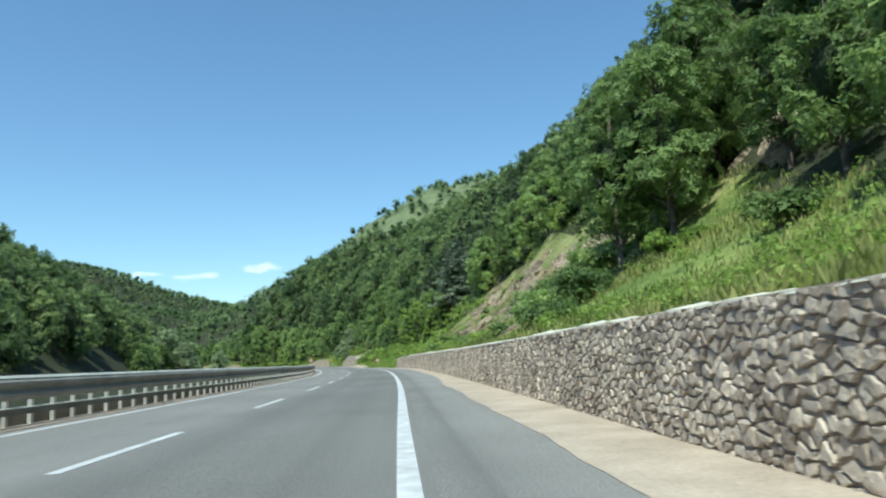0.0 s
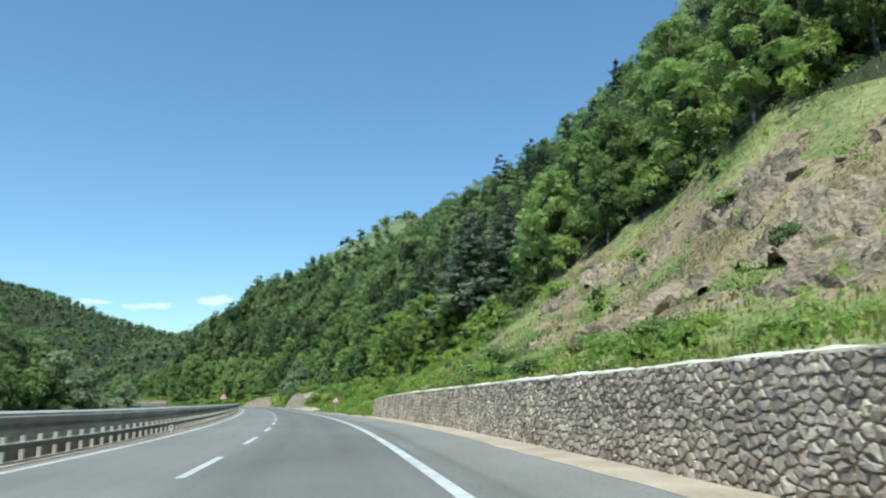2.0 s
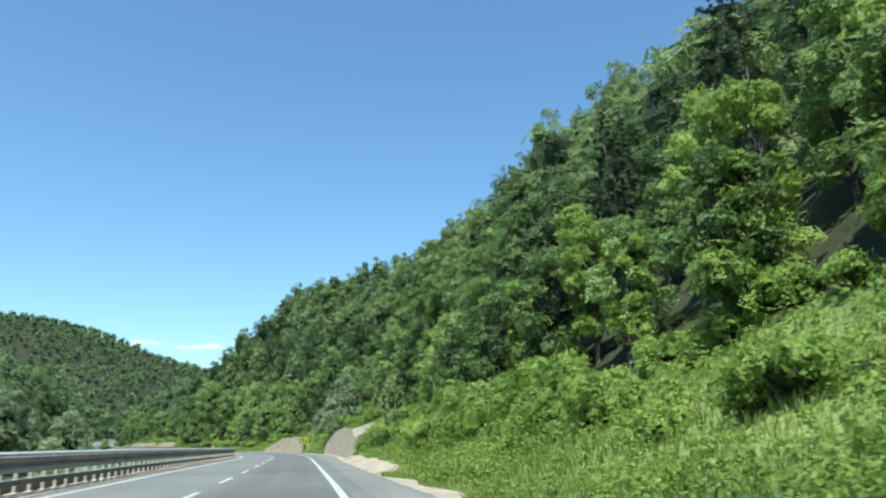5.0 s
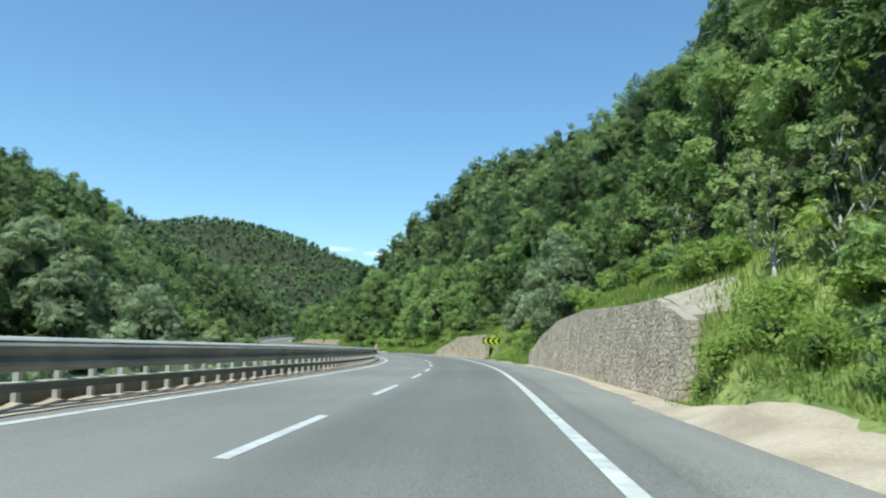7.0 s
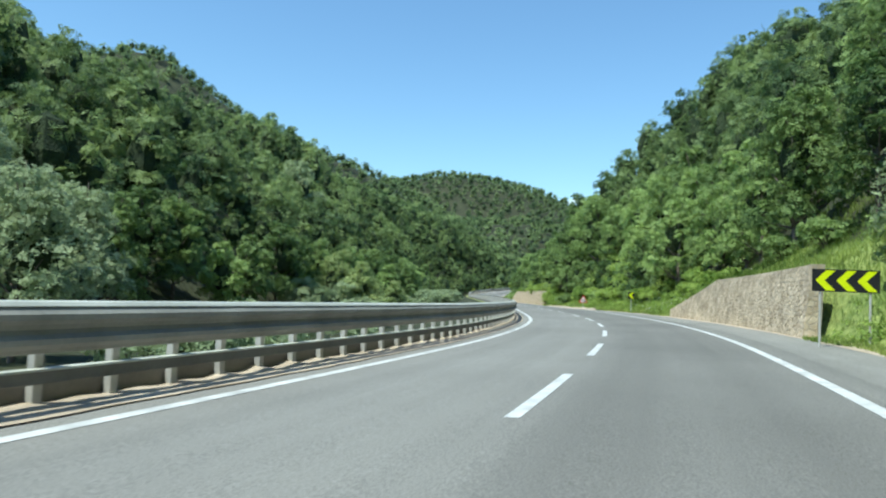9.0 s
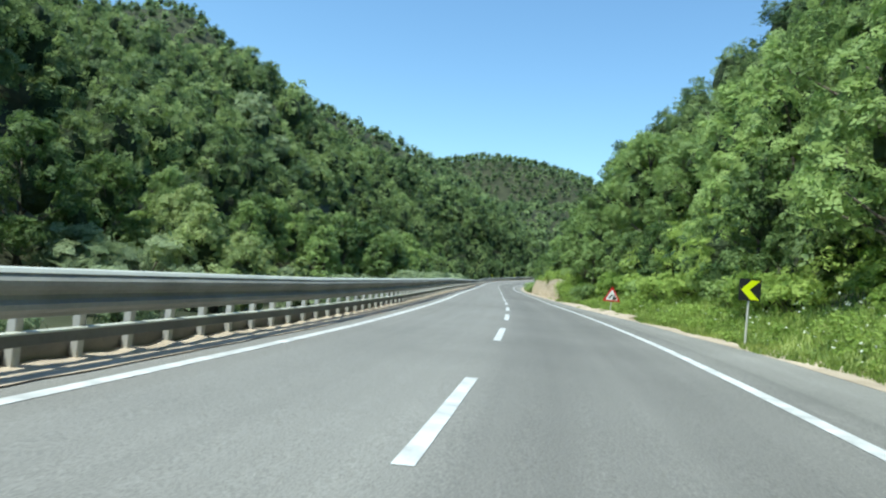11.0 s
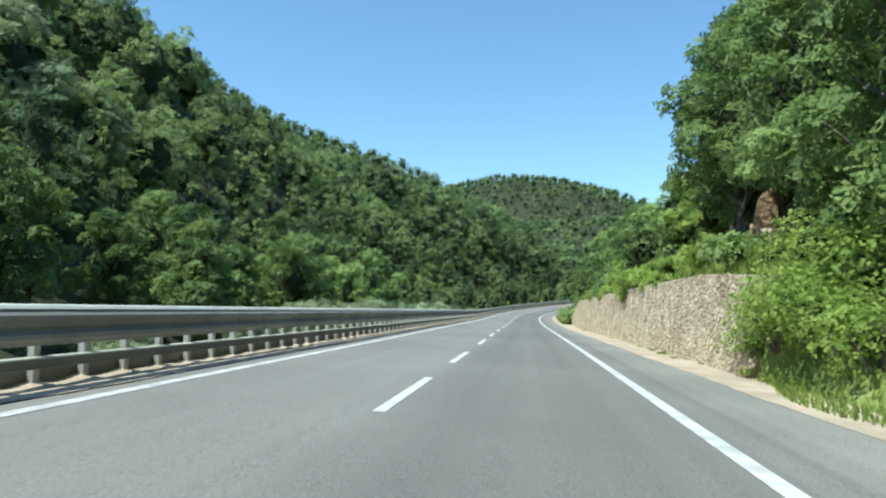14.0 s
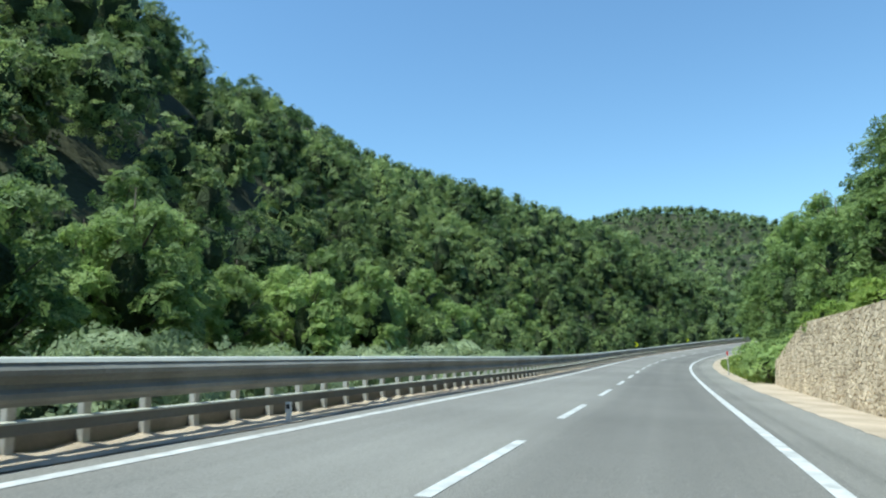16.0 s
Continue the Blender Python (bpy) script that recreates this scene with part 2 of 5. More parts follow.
def worn(m, stops):
    """Lengthwise wear on a road surface: UV x is metres right of the middle, UV y the station. stops: (metres, tone)."""
    nt = m.node_tree
    bs = nt.nodes["Principled BSDF"]
    base = bs.inputs["Base Color"].links[0].from_socket
    uv = nt.nodes.new("ShaderNodeUVMap")
    sep = nt.nodes.new("ShaderNodeSeparateXYZ")
    nt.links.new(uv.outputs["UV"], sep.inputs[0])
    scale = nt.nodes.new("ShaderNodeMapRange")
    scale.inputs["From Min"].default_value, scale.inputs["From Max"].default_value = -4.0, 6.0
    nt.links.new(sep.outputs["X"], scale.inputs["Value"])
    ramp = nt.nodes.new("ShaderNodeValToRGB")
    while len(ramp.color_ramp.elements) < len(stops):
        ramp.color_ramp.elements.new(0.5)
    for e, (la, tone) in zip(ramp.color_ramp.elements, stops):
        e.position, e.color = (la + 4.0) / 10.0, (tone / 2, tone / 2, tone / 2, 1)
    nt.links.new(scale.outputs["Result"], ramp.inputs["Fac"])
    stretch_uv = nt.nodes.new("ShaderNodeMapping")
    stretch_uv.inputs["Scale"].default_value = (2.2, 0.035, 1.0)
    nt.links.new(uv.outputs["UV"], stretch_uv.inputs["Vector"])
    streak = nt.nodes.new("ShaderNodeTexNoise")
    streak.inputs["Scale"].default_value, streak.inputs["Detail"].default_value = 1.0, 4
    nt.links.new(stretch_uv.outputs["Vector"], streak.inputs["Vector"])
    span = nt.nodes.new("ShaderNodeMapRange")
    span.inputs["To Min"].default_value, span.inputs["To Max"].default_value = 1.7, 2.3
    nt.links.new(streak.outputs["Fac"], span.inputs["Value"])
    one, two = nt.nodes.new("ShaderNodeVectorMath"), nt.nodes.new("ShaderNodeVectorMath")
    one.operation, two.operation = "MULTIPLY", "SCALE"
    nt.links.new(base, one.inputs[0])
    nt.links.new(ramp.outputs["Color"], one.inputs[1])
    nt.links.new(one.outputs["Vector"], two.inputs[0])
    nt.links.new(span.outputs["Result"], two.inputs["Scale"])
    nt.links.new(two.outputs["Vector"], bs.inputs["Base Color"])


worn(M_ASPHALT, [(-3.9, 1.22), (-2.6, 1.1), (-1.8, 1.16), (-0.2, 1.16), (0.4, 0.94), (1.0, 0.84), (1.8, 0.93), (2.6, 0.84), (3.4, 0.95)])
worn(M_SHOULDER, [(3.75, 0.95), (4.15, 0.88), (4.3, 0.78), (4.42, 0.98), (4.9, 1.1), (5.2, 1.12)])



def cloud_material():
    """White vapour that thins out towards its ragged rim."""
    m = bpy.data.materials.new("cloud")
    m.use_nodes = True
    nt = m.node_tree
    nt.nodes.clear()
    out, mix, clear, glow = (nt.nodes.new("ShaderNode" + k) for k in ("OutputMaterial", "MixShader", "BsdfTransparent", "Emission"))
    # emission stands in for the sunlight on the vapour
    glow.inputs["Color"].default_value, glow.inputs["Strength"].default_value = (0.86, 0.95, 1.0, 1), 1.0
    uv, length, geo, noise = (nt.nodes.new("ShaderNode" + k) for k in ("UVMap", "VectorMath", "NewGeometry", "TexNoise"))
    length.operation = "LENGTH"
    noise.inputs["Scale"].default_value, noise.inputs["Detail"].default_value = 0.011, 6
    stretch_z = nt.nodes.new("ShaderNodeMapping")
    stretch_z.inputs["Scale"].default_value = (1, 1, 2.4)
    nt.links.new(geo.outputs["Position"], stretch_z.inputs["Vector"])
    nt.links.new(stretch_z.outputs["Vector"], noise.inputs["Vector"])
    nt.links.new(uv.outputs["UV"], length.inputs[0])
    less = nt.nodes.new("ShaderNodeMath")
    less.operation = "SUBTRACT"
    nt.links.new(noise.outputs["Fac"], less.inputs[0])
    rim = nt.nodes.new("ShaderNodeMath")
    rim.operation = "MULTIPLY"
    rim.inputs[1].default_value = 0.5
    nt.links.new(length.outputs["Value"], rim.inputs[0])
    nt.links.new(rim.outputs[0], less.inputs[1])
    soft = nt.nodes.new("ShaderNodeMapRange")
    soft.interpolation_type = "SMOOTHSTEP"
    soft.inputs["From Min"].default_value, soft.inputs["From Max"].default_value, soft.inputs["To Max"].default_value = 0.12, 0.42, 0.85
    nt.links.new(less.outputs[0], soft.inputs["Value"])
    nt.links.new(soft.outputs["Result"], mix.inputs["Fac"])
    nt.links.new(clear.outputs[0], mix.inputs[1])
    nt.links.new(glow.outputs[0], mix.inputs[2])
    nt.links.new(mix.outputs[0], out.inputs["Surface"])
    return m


M_CLOUD = cloud_material()

# ---- the line of the road: headings in degrees left of +y, every 15 m ----
HEAD_S0, HEAD_STEP = -20.45, 15.0
HEADS = [5.15, 4.81, 4.5, 4.1, 4.83, 5.63, 6.41, 7.94, 9.45, 10.42, 11.1, 11.67, 12.11, 12.3, 12.11, 13.4, 16.41, 18.92, 23.56, 29.4, 31.53, 32.87, 33.99, 33.93,
         33.84, 33.9, 34.14, 33.88, 34.11, 34.05, 33.67, 32.62, 30.07, 26.62, 23.14, 19.63, 16.12, 12.6, 9.09, 7.57, 8.06, 11.54, 16.03, 20.51, 22]
ORIGIN = (-1.379, -4.905)
S_LO, S_HI = -420.0, 2600.0
S_TAB = np.arange(S_LO, S_HI + 0.5, 1.0)
H_TAB = np.radians(np.interp(S_TAB, HEAD_S0 + HEAD_STEP * np.arange(len(HEADS)), HEADS))
HM = (H_TAB[1:] + H_TAB[:-1]) / 2
X_TAB = np.concatenate([[0], np.cumsum(-np.sin(HM))])
Y_TAB = np.concatenate([[0], np.cumsum(np.cos(HM))])
X_TAB += ORIGIN[0] - np.interp(0, S_TAB, X_TAB)
Y_TAB += ORIGIN[1] - np.interp(0, S_TAB, Y_TAB)
AXIS = math.radians(22.0)                # the valley's own direction, far from the road


def road_z(s):
    """Level, then a slow climb towards the far bend."""
    s = np.asarray(s, float)
    return np.where(s > 400, np.where(s > 520, 2.59 + 0.043 * (s - 520), 0.00018 * (s - 400) ** 2), 0.0)


BANK = [0.1, 0.6, 1.7, 1.0, -0.2, 0.6, 2.3, 1.9, -1.4, -2.3, -3.4, -2.9, -2.8]         # cross fall in degrees, right side up, every 40 m


def bank(s, lat):
    """How far the road's cross fall lifts a point beside the middle."""
    return np.tan(np.radians(np.interp(s, 40.0 * np.arange(len(BANK)), BANK))) * np.clip(lat, -7, 8)


def plan(s, lat):
    """World x, y at the station s, lat metres right of the road's middle."""
    s, lat = np.broadcast_arrays(np.asarray(s, float), np.asarray(lat, float))
    h = np.interp(s, S_TAB, H_TAB)
    near = np.clip(lat, -26, 26)
    far = lat - near
    return (np.interp(s, S_TAB, X_TAB) + near * np.cos(h) + far * math.cos(AXIS), np.interp(s, S_TAB, Y_TAB) + near * np.sin(h) + far * math.sin(AXIS))


def table(v, pairs):
    return np.interp(v, [a for a, b in pairs], [b for a, b in pairs])


RIGHT_FOOT = [(-40, 1.45), (102, 1.4), (110, 0.3), (184, 0.3), (189, 1.8), (193, 2.55), (205, 2.85), (213, 2.65), (219, 1.7), (224, 0.3), (239, 0.4), (245, 2.25), (258, 2.2), (268, 0.3),
              (343, 0.4), (350, 2.35), (372, 2.7), (410, 2.75), (420, 1.0), (426, 0.5), (545, 0.5)]
RIGHT_EDGE = [(-60, 6.9), (184, 6.9), (188, 7.15), (224, 7.15), (228, 6.9), (344, 6.9), (349, 7.1), (424, 7.6), (432, 6.9)]     # where the bank starts to rise
R_S = [0, 60, 110, 160, 200, 250, 280, 310, 340, 370, 420, 500, 650, 850]
R_K1 = [0.77, 0.75, 0.74, 0.78, 0.96, 1.11, 1.0, 0.82, 1.0, 1.12, 0.22, 0.15, 0.1, 0.1]
R_K2 = [0.69, 0.7, 0.72, 0.91, 0.98, 0.4, 0.76, 0.72, 0.6, 0.55, 0.69, 0.6, 0.56, 0.5]
L_S = [60, 150, 230, 300, 370, 440, 520, 650, 850]
L_K1 = [0.73, 0.72, 0.9, 0.77, 0.67, 1.16, 0.86, 0.74, 0.54]
L_K2 = [0.43, 0.43, 0.42, 0.59, 0.52, 0.26, 0.4, 0.4, 0.16]
LEFT_FOOT = [(-400, 28), (70, 28), (140, 46), (235, 44), (300, 31), (350, 26), (420, 24), (2600, 24)]
# hills that close the valley: direction, a point, where the rise starts and ends, and the crest from left to right
HILLS = ((34.0, -114, 350, 480, 900, [(-330, 122), (-230, 134), (-150, 145), (-90, 157), (-30, 164), (30, 165), (80, 158), (125, 141), (165, 121), (220, 111), (320, 98)]),
         (55.0, -114, 350, 230, 520, [(-420, 171), (-300, 176), (-220, 181), (-150, 186), (-100, 194), (-60, 167), (-20, 144), (30, 124), (90, 102), (180, 64)]),
         (8.0, 0, 0, 500, 800, [(-180, 15), (-143, 38), (-100, 65), (-60, 89), (-20, 109), (15, 138), (60, 169), (95, 191), (139, 200), (180, 208), (240, 222), (400, 240)]))


def bumpy(s, lat):
    """Slow waves that break the evenness of the slopes."""
    return (np.sin(s * 0.051 + 0.7 * np.sin(lat * 0.04)) * np.cos(lat * 0.063 + 0.9) + 0.6 * np.sin(s * 0.117 + lat * 0.083 + 1.7) + 0.35 * np.sin(s * 0.31 - lat * 0.23))


def climb(s, d, at, k1, k2):
    """Height d metres into a slope: steep at first, easing past 40 m and rounding off high up."""
    a, b = np.interp(s, at, k1), np.interp(s, at, k2)
    z = a * np.minimum(d, 40) + b * np.maximum(d - 40, 0)
    return 330 * (1 - np.exp(-z / 330))


def ground_z(s, lat):
    s, lat = np.broadcast_arrays(np.asarray(s, float), np.asarray(lat, float))
    base = road_z(np.minimum(s, 800)) + bank(s, lat)
    edge = table(s, RIGHT_EDGE)
    d = np.maximum(lat - edge, 0)
    ease = np.maximum(d - 0.5, 0)
    right = table(s, RIGHT_FOOT) * np.clip(d / 0.5, 0, 1) + climb(s, ease * np.clip(table(s, [(95, 0.3), (118, 0.5)]) + ease / 22, 0.3, 1), R_S, R_K1, R_K2)
    right = right + bumpy(s, lat) * np.clip(d / 14, 0, 1) * 1.5 + bumpy(s * 0.35, lat * 0.35) * np.clip((d - 40) / 60, 0, 1) * 5
    e = np.maximum(-5.6 - lat, 0)
    up = np.maximum(e + 5.6 - table(s, LEFT_FOOT), 0)
    left = -2.6 * np.clip(e / 5, 0, 1) + climb(s, up, L_S, L_K1, L_K2) + bumpy(s + 40, lat) * np.clip(up / 14, 0, 1) * 1.5 + bumpy(s * 0.35, lat * 0.35) * np.clip((up - 40) / 60, 0, 1) * 5
    z = np.where(lat > edge, right, np.where(lat < -5.6, left, 0.0))
    x, y = plan(s, lat)
    z = base + z - 0.03
    for az, x0, y0, d0, d1, crest in HILLS:
        sn, cn = math.sin(math.radians(az)), math.cos(math.radians(az))
        along, across = -(x - x0) * sn + (y - y0) * cn, (x - x0) * cn + (y - y0) * sn
        k = np.clip((along - d0) / (d1 - d0), 0, 1)
        hill = table(across, crest) * k * k * (3 - 2 * k) + bumpy(s * 0.3, lat * 0.3) * 4 * k + 4.0 * k
        hill = hill * np.maximum(np.clip((np.abs(lat) - 9) / 30, 0, 1), np.clip((s - 600) / 60, 0, 1))
        z = np.where((k > 0) & ((np.abs(lat) > 9) | (s > 600)), np.maximum(z, hill), z)
    return z


def place(s, lat):
    x, y = plan(s, lat)
    return np.stack([x, y, ground_z(s, lat)], -1)


def grass_edge(s):
    """How far right of the road the open grass reaches before the trees close up."""
    return table(s, [(-60, 13), (20, 15), (31, 17), (50, 20), (60, 22.5), (70, 24.5), (78, 23), (86, 21.5), (93, 20.5), (98, 18.5), (116, 18.5), (124, 18), (131, 16.5), (142, 13), (150, 11.5), (190, 12), (222, 11), (240, 9), (262, 9.5), (333, 9.5), (350, 9), (480, 9)])


def spot(s, lat, up=0.0):
    x, y = plan(s, lat)
    return Vector((float(x), float(y), float(road_z(s) + bank(s, lat)) + up))


def heading(s):
    return float(np.degrees(np.interp(s, S_TAB, H_TAB)))


# ---- helpers ----


def mesh_from(name, verts, faces, mats, index=None, smooth=False):
    me = bpy.data.meshes.new(name)
    me.from_pydata([tuple(v) for v in verts], [], [tuple(f) for f in faces])
    for m in mats:
        me.materials.append(m)
    if index is not None:
        me.polygons.foreach_set("material_index", np.asarray(index, np.int32))
    if smooth:
        me.polygons.foreach_set("use_smooth", np.ones(len(me.polygons), bool))
    me.update()
    return me


def quads_mesh(name, co, nq, mats, index=None, smooth=False):
    """A mesh of loose quads, four vertices each, from an array: quick for many leaves."""
    me = bpy.data.meshes.new(name)
    me.vertices.add(4 * nq)
    me.vertices.foreach_set("co", np.ascontiguousarray(co, np.float32).ravel())
    me.loops.add(4 * nq)
    me.loops.foreach_set("vertex_index", np.arange(4 * nq, dtype=np.int32))
    me.polygons.add(nq)
    me.polygons.foreach_set("loop_start", np.arange(0, 4 * nq, 4, dtype=np.int32))
    for m in mats:
        me.materials.append(m)
    if index is not None:
        me.polygons.foreach_set("material_index", np.asarray(index, np.int32))
    me.update(calc_edges=True)
    return me


def empty(name, m, label="", category="", group="", kind=""):
    ob = new(name)
    ob.matrix_world = m
    ob.empty_display_size = 0.2
    return tagged(ob, label, category, group, kind)


def child(name, me, parent, m=None, label=""):
    ob = new(name, me)
    ob.parent = parent
    if m is not None:
        ob.matrix_basis = m
    return tagged(ob, label)


def part(name, bm, mat, parent, label="", smooth=False):
    me = bpy.data.meshes.new(name)
    bm.to_mesh(me)
    bm.free()
    me.materials.append(mat)
    if smooth:
        me.polygons.foreach_set("use_smooth", np.ones(len(me.polygons), bool))
    return child(name, me, parent, None, label)


def box_bm(x0, x1, y0, y1, z0, z1, bevel=0.0, bm=None):
    bm = bm or bmesh.new()
    vs = bmesh.ops.create_cube(bm, size=1.0)["verts"]
    for v in vs:
        v.co = Vector(((x0 + x1) / 2 + v.co.x * (x1 - x0), (y0 + y1) / 2 + v.co.y * (y1 - y0), (z0 + z1) / 2 + v.co.z * (z1 - z0)))
    if bevel:
        bmesh.ops.bevel(bm, geom=list({e for v in vs for e in v.link_edges}), offset=bevel, segments=1, affect="EDGES")
    return bm


def sweep(name, profile, s0, s1, step, mat, closed=True, smooth=False):
    """A profile of (lat, z) swept along the road from s0 to s1."""
    ss = np.arange(s0, s1 + step / 2, step)
    vs, fs, n = [], [], len(profile)
    for s in ss:
        for la, z in profile:
            p = spot(s, la, z)
            vs.append(p)
    for i in range(len(ss) - 1):
        for j in range(n if closed else n - 1):
            a, b = i * n + j, i * n + (j + 1) % n
            fs.append((a, b, b + n, a + n))
    if closed:
        fs.append(tuple(range(n - 1, -1, -1)))
        fs.append(tuple((len(ss) - 1) * n + j for j in range(n)))
    me = mesh_from(name, vs, fs, [mat], smooth=smooth)
    bm = bmesh.new()
    bm.from_mesh(me)
    bmesh.ops.recalc_face_normals(bm, faces=bm.faces)
    bm.to_mesh(me)
    bm.free()
    return me


# ---- the valley: one sheet of ground ----


def stretch(pairs):
    out = [pairs[0][0]]
    for (a, st), (b, _) in zip(pairs, pairs[1:]):
        out += list(np.arange(a + st, b + 1e-6, st))
    return np.array(out)


G_S = stretch([(-420, 30), (-60, 2.5), (560, 10), (800, 25), (1500, 70), (2600, 0)])
G_L = stretch([(-1500, 100), (-500, 25), (-150, 7), (-40, 3), (-22, 1.5), (-5.5, 5.5), (0, 6.85), (6.85, 0.25), (8.1, 1.4), (22.1, 3), (40.1, 7), (152.1, 25), (502.1, 100), (1502.1, 0)])
GS, GL = np.meshgrid(G_S, G_L, indexing="ij")
GV = place(GS, GL).reshape(-1, 3)
n_l = len(G_L)
ids = np.arange(len(G_S) * n_l).reshape(len(G_S), n_l)
GF = np.stack([ids[:-1, :-1], ids[:-1, 1:], ids[1:, 1:], ids[1:, :-1]], -1).reshape(-1, 4)
cs, cl = (GS[:-1, :-1] + GS[1:, 1:]) / 2, (GL[:-1, :-1] + GL[1:, 1:]) / 2
soil = (((cs - 78) / 24) ** 2 + ((cl - 16.5) / 5.5) ** 2 + 0.45 * np.sin(cs * 0.9 + 2 * np.sin(cl * 0.7)) + 0.35 * np.sin(cl * 1.3) < 0.42).ravel()
# left of the barrier the open bank takes the dark floor too, for its shade
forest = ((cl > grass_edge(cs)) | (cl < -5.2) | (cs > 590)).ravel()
heath = ((cl > 40) & (cs > 520) & (ground_z(cs, cl) > 122)).ravel()
ground = new("ground", mesh_from("ground", GV, GF, [M_GRASSLAND, M_LITTER_SHADE, M_SOIL, M_HEATH, M_MEADOW], np.where((cl > 6).ravel() & ((cs > 103) & (cs < 350) | (cs < 34)).ravel() & ~forest, 4, np.where(heath, 3, np.where(soil & ~forest, 2, forest.astype(int)))), smooth=True))
tagged(ground, "wooded valley sides with grassy verges and a dry river bank", "ground", kind="structure")

# ---- road, shoulder, sand, markings ----


def strip(name, l0, l1, s0, s1, z, mat, step=2.0, wave=0.0, seed=1):
    rng = np.random.RandomState(seed)
    ss = np.arange(s0, s1 + 0.01, step)
    a, b = (table(ss, v) if isinstance(v, list) else np.full(len(ss), v, float) for v in (l0, l1))
    if wave:
        b = b + wave * (np.sin(ss * 0.9 + seed) * 0.5 + rng.uniform(-0.6, 0.6, len(ss)))
        a = a + 0.5 * wave * (np.sin(ss * 0.55 + seed) * 0.6 + rng.uniform(-0.6, 0.6, len(ss)))
    (xa, ya), (xb, yb), zz = plan(ss, a), plan(ss, b), road_z(ss) + z
    vs = np.concatenate([np.stack([xa, ya, zz + bank(ss, a)], 1), np.stack([xb, yb, zz + bank(ss, b)], 1)])
    n = len(ss)
    me = mesh_from(name, vs, [(i, n + i, n + i + 1, i + 1) for i in range(n - 1)], [mat])
    at = np.stack([np.concatenate([a, b]), np.concatenate([ss, ss])], 1)
    k = np.empty(len(me.loops), np.int32)
    me.loops.foreach_get("vertex_index", k)
    me.uv_layers.new(name="lane").data.foreach_set("uv", at[k].astype(np.float32).ravel())
    return me


R0, R1 = -60, 700
VERGE = [(-60, 5.3), (36, 5.35), (46, 5.8), (98, 5.9), (114, 5.6), (178, 5.85), (195, 6.1), (203, 6.45), (214, 6.5), (228, 6.0), (262, 5.95), (290, 5.75), (306, 5.95), (330, 5.7), (356, 5.5), (400, 5.6), (700, 5.5)]
road = tagged(new("road", strip("road", -4.0, 3.88, R0, R1, 0.0, M_ASPHALT)), "grey two-lane asphalt mountain road with white markings", "road", kind="structure")
shoulder = tagged(new("pavement", strip("shoulder", 3.88, [(s, v + 0.15) for s, v in VERGE], R0, R1, -0.004, M_SHOULDER)), "pale worn asphalt shoulder beside the road", "shoulder", kind="structure")
verge = tagged(new("ground", strip("sand_verge", VERGE, [(q, e + 0.02) for q, e in RIGHT_EDGE], R0, R1, 0.002, M_SAND, step=0.7, wave=0.12, seed=4)), "sandy gravel verge at the foot of the walls", "verge", kind="structure")
RIGHT_LINE, MIDDLE_LINE, LEFT_LINE = 3.66, 0.0, -3.44


def painted(name, lat, s0, s1, width, step=1.5):
    """A painted line of that width, lat metres right of the middle."""
    ss = np.arange(s0, s1 + 0.01, step)
    a, b, zz = lat - width / 2, lat + width / 2, road_z(ss) + 0.006
    (xa, ya), (xb, yb) = plan(ss, a), plan(ss, b)
    n = len(ss)
    return mesh_from(name, np.concatenate([np.stack([xa, ya, zz + bank(ss, a)], 1), np.stack([xb, yb, zz + bank(ss, b)], 1)]), [(i, n + i, n + i + 1, i + 1) for i in range(n - 1)], [M_PAINT])


child("edge_line", painted("edge_line", RIGHT_LINE, R0, R1, 0.2), road)
child("edge_line", painted("edge_line", LEFT_LINE, R0, R1, 0.2), road)
DASH_AT = [(-6, -44), (0, 15.3), (1, 26), (2, 36.9), (3, 46.8), (4, 56.9), (5, 66.2), (6, 75.5), (17, 178.9), (18, 188.6), (19, 198.3), (20, 206.2), (21, 215.7), (22, 225), (27, 267.7), (28, 278.4), (29, 287.4), (30, 295.8), (31, 304.6), (32, 313), (33, 321.9), (34, 331.4), (35, 340), (36, 348.3), (37, 357.9), (38, 366.7), (39, 375.8), (40, 385.5), (41, 394), (69, 646)]
for i in range(-6, 70):
    s = float(table(i, DASH_AT))
    child("lane_dash", painted("lane_dash", MIDDLE_LINE, s, s + 4.5, 0.16, 0.9), road)

# ---- guard rail ----
W_BEAM = [(-4.36, 0.56), (-4.335, 0.60), (-4.27, 0.645), (-4.27, 0.70), (-4.335, 0.745), (-4.36, 0.79), (-4.335, 0.84), (-4.27, 0.885), (-4.27, 0.94), (-4.335, 0.985),
          (-4.36, 1.03), (-4.40, 1.048), (-4.50, 1.05), (-4.50, 1.036), (-4.41, 1.034), (-4.375, 1.02), (-4.35, 0.98), (-4.29, 0.935), (-4.29, 0.89), (-4.35, 0.845), (-4.375, 0.79), (-4.35, 0.74),
          (-4.29, 0.695), (-4.29, 0.65), (-4.35, 0.605), (-4.375, 0.555)]
LOW_RAIL = [(-4.46, 0.26), (-4.425, 0.25), (-4.412, 0.26), (-4.416, 0.305), (-4.412, 0.375), (-4.425, 0.385), (-4.46, 0.385)]
rail = empty("guard_rail", pose(0, 0, 0), "galvanised steel crash barrier with close-set posts along the road edge", "guard rail")
child("beam", sweep("beam", W_BEAM, -60, 690, 2.0, M_STEEL, smooth=False), rail, None, "wide corrugated steel beam")
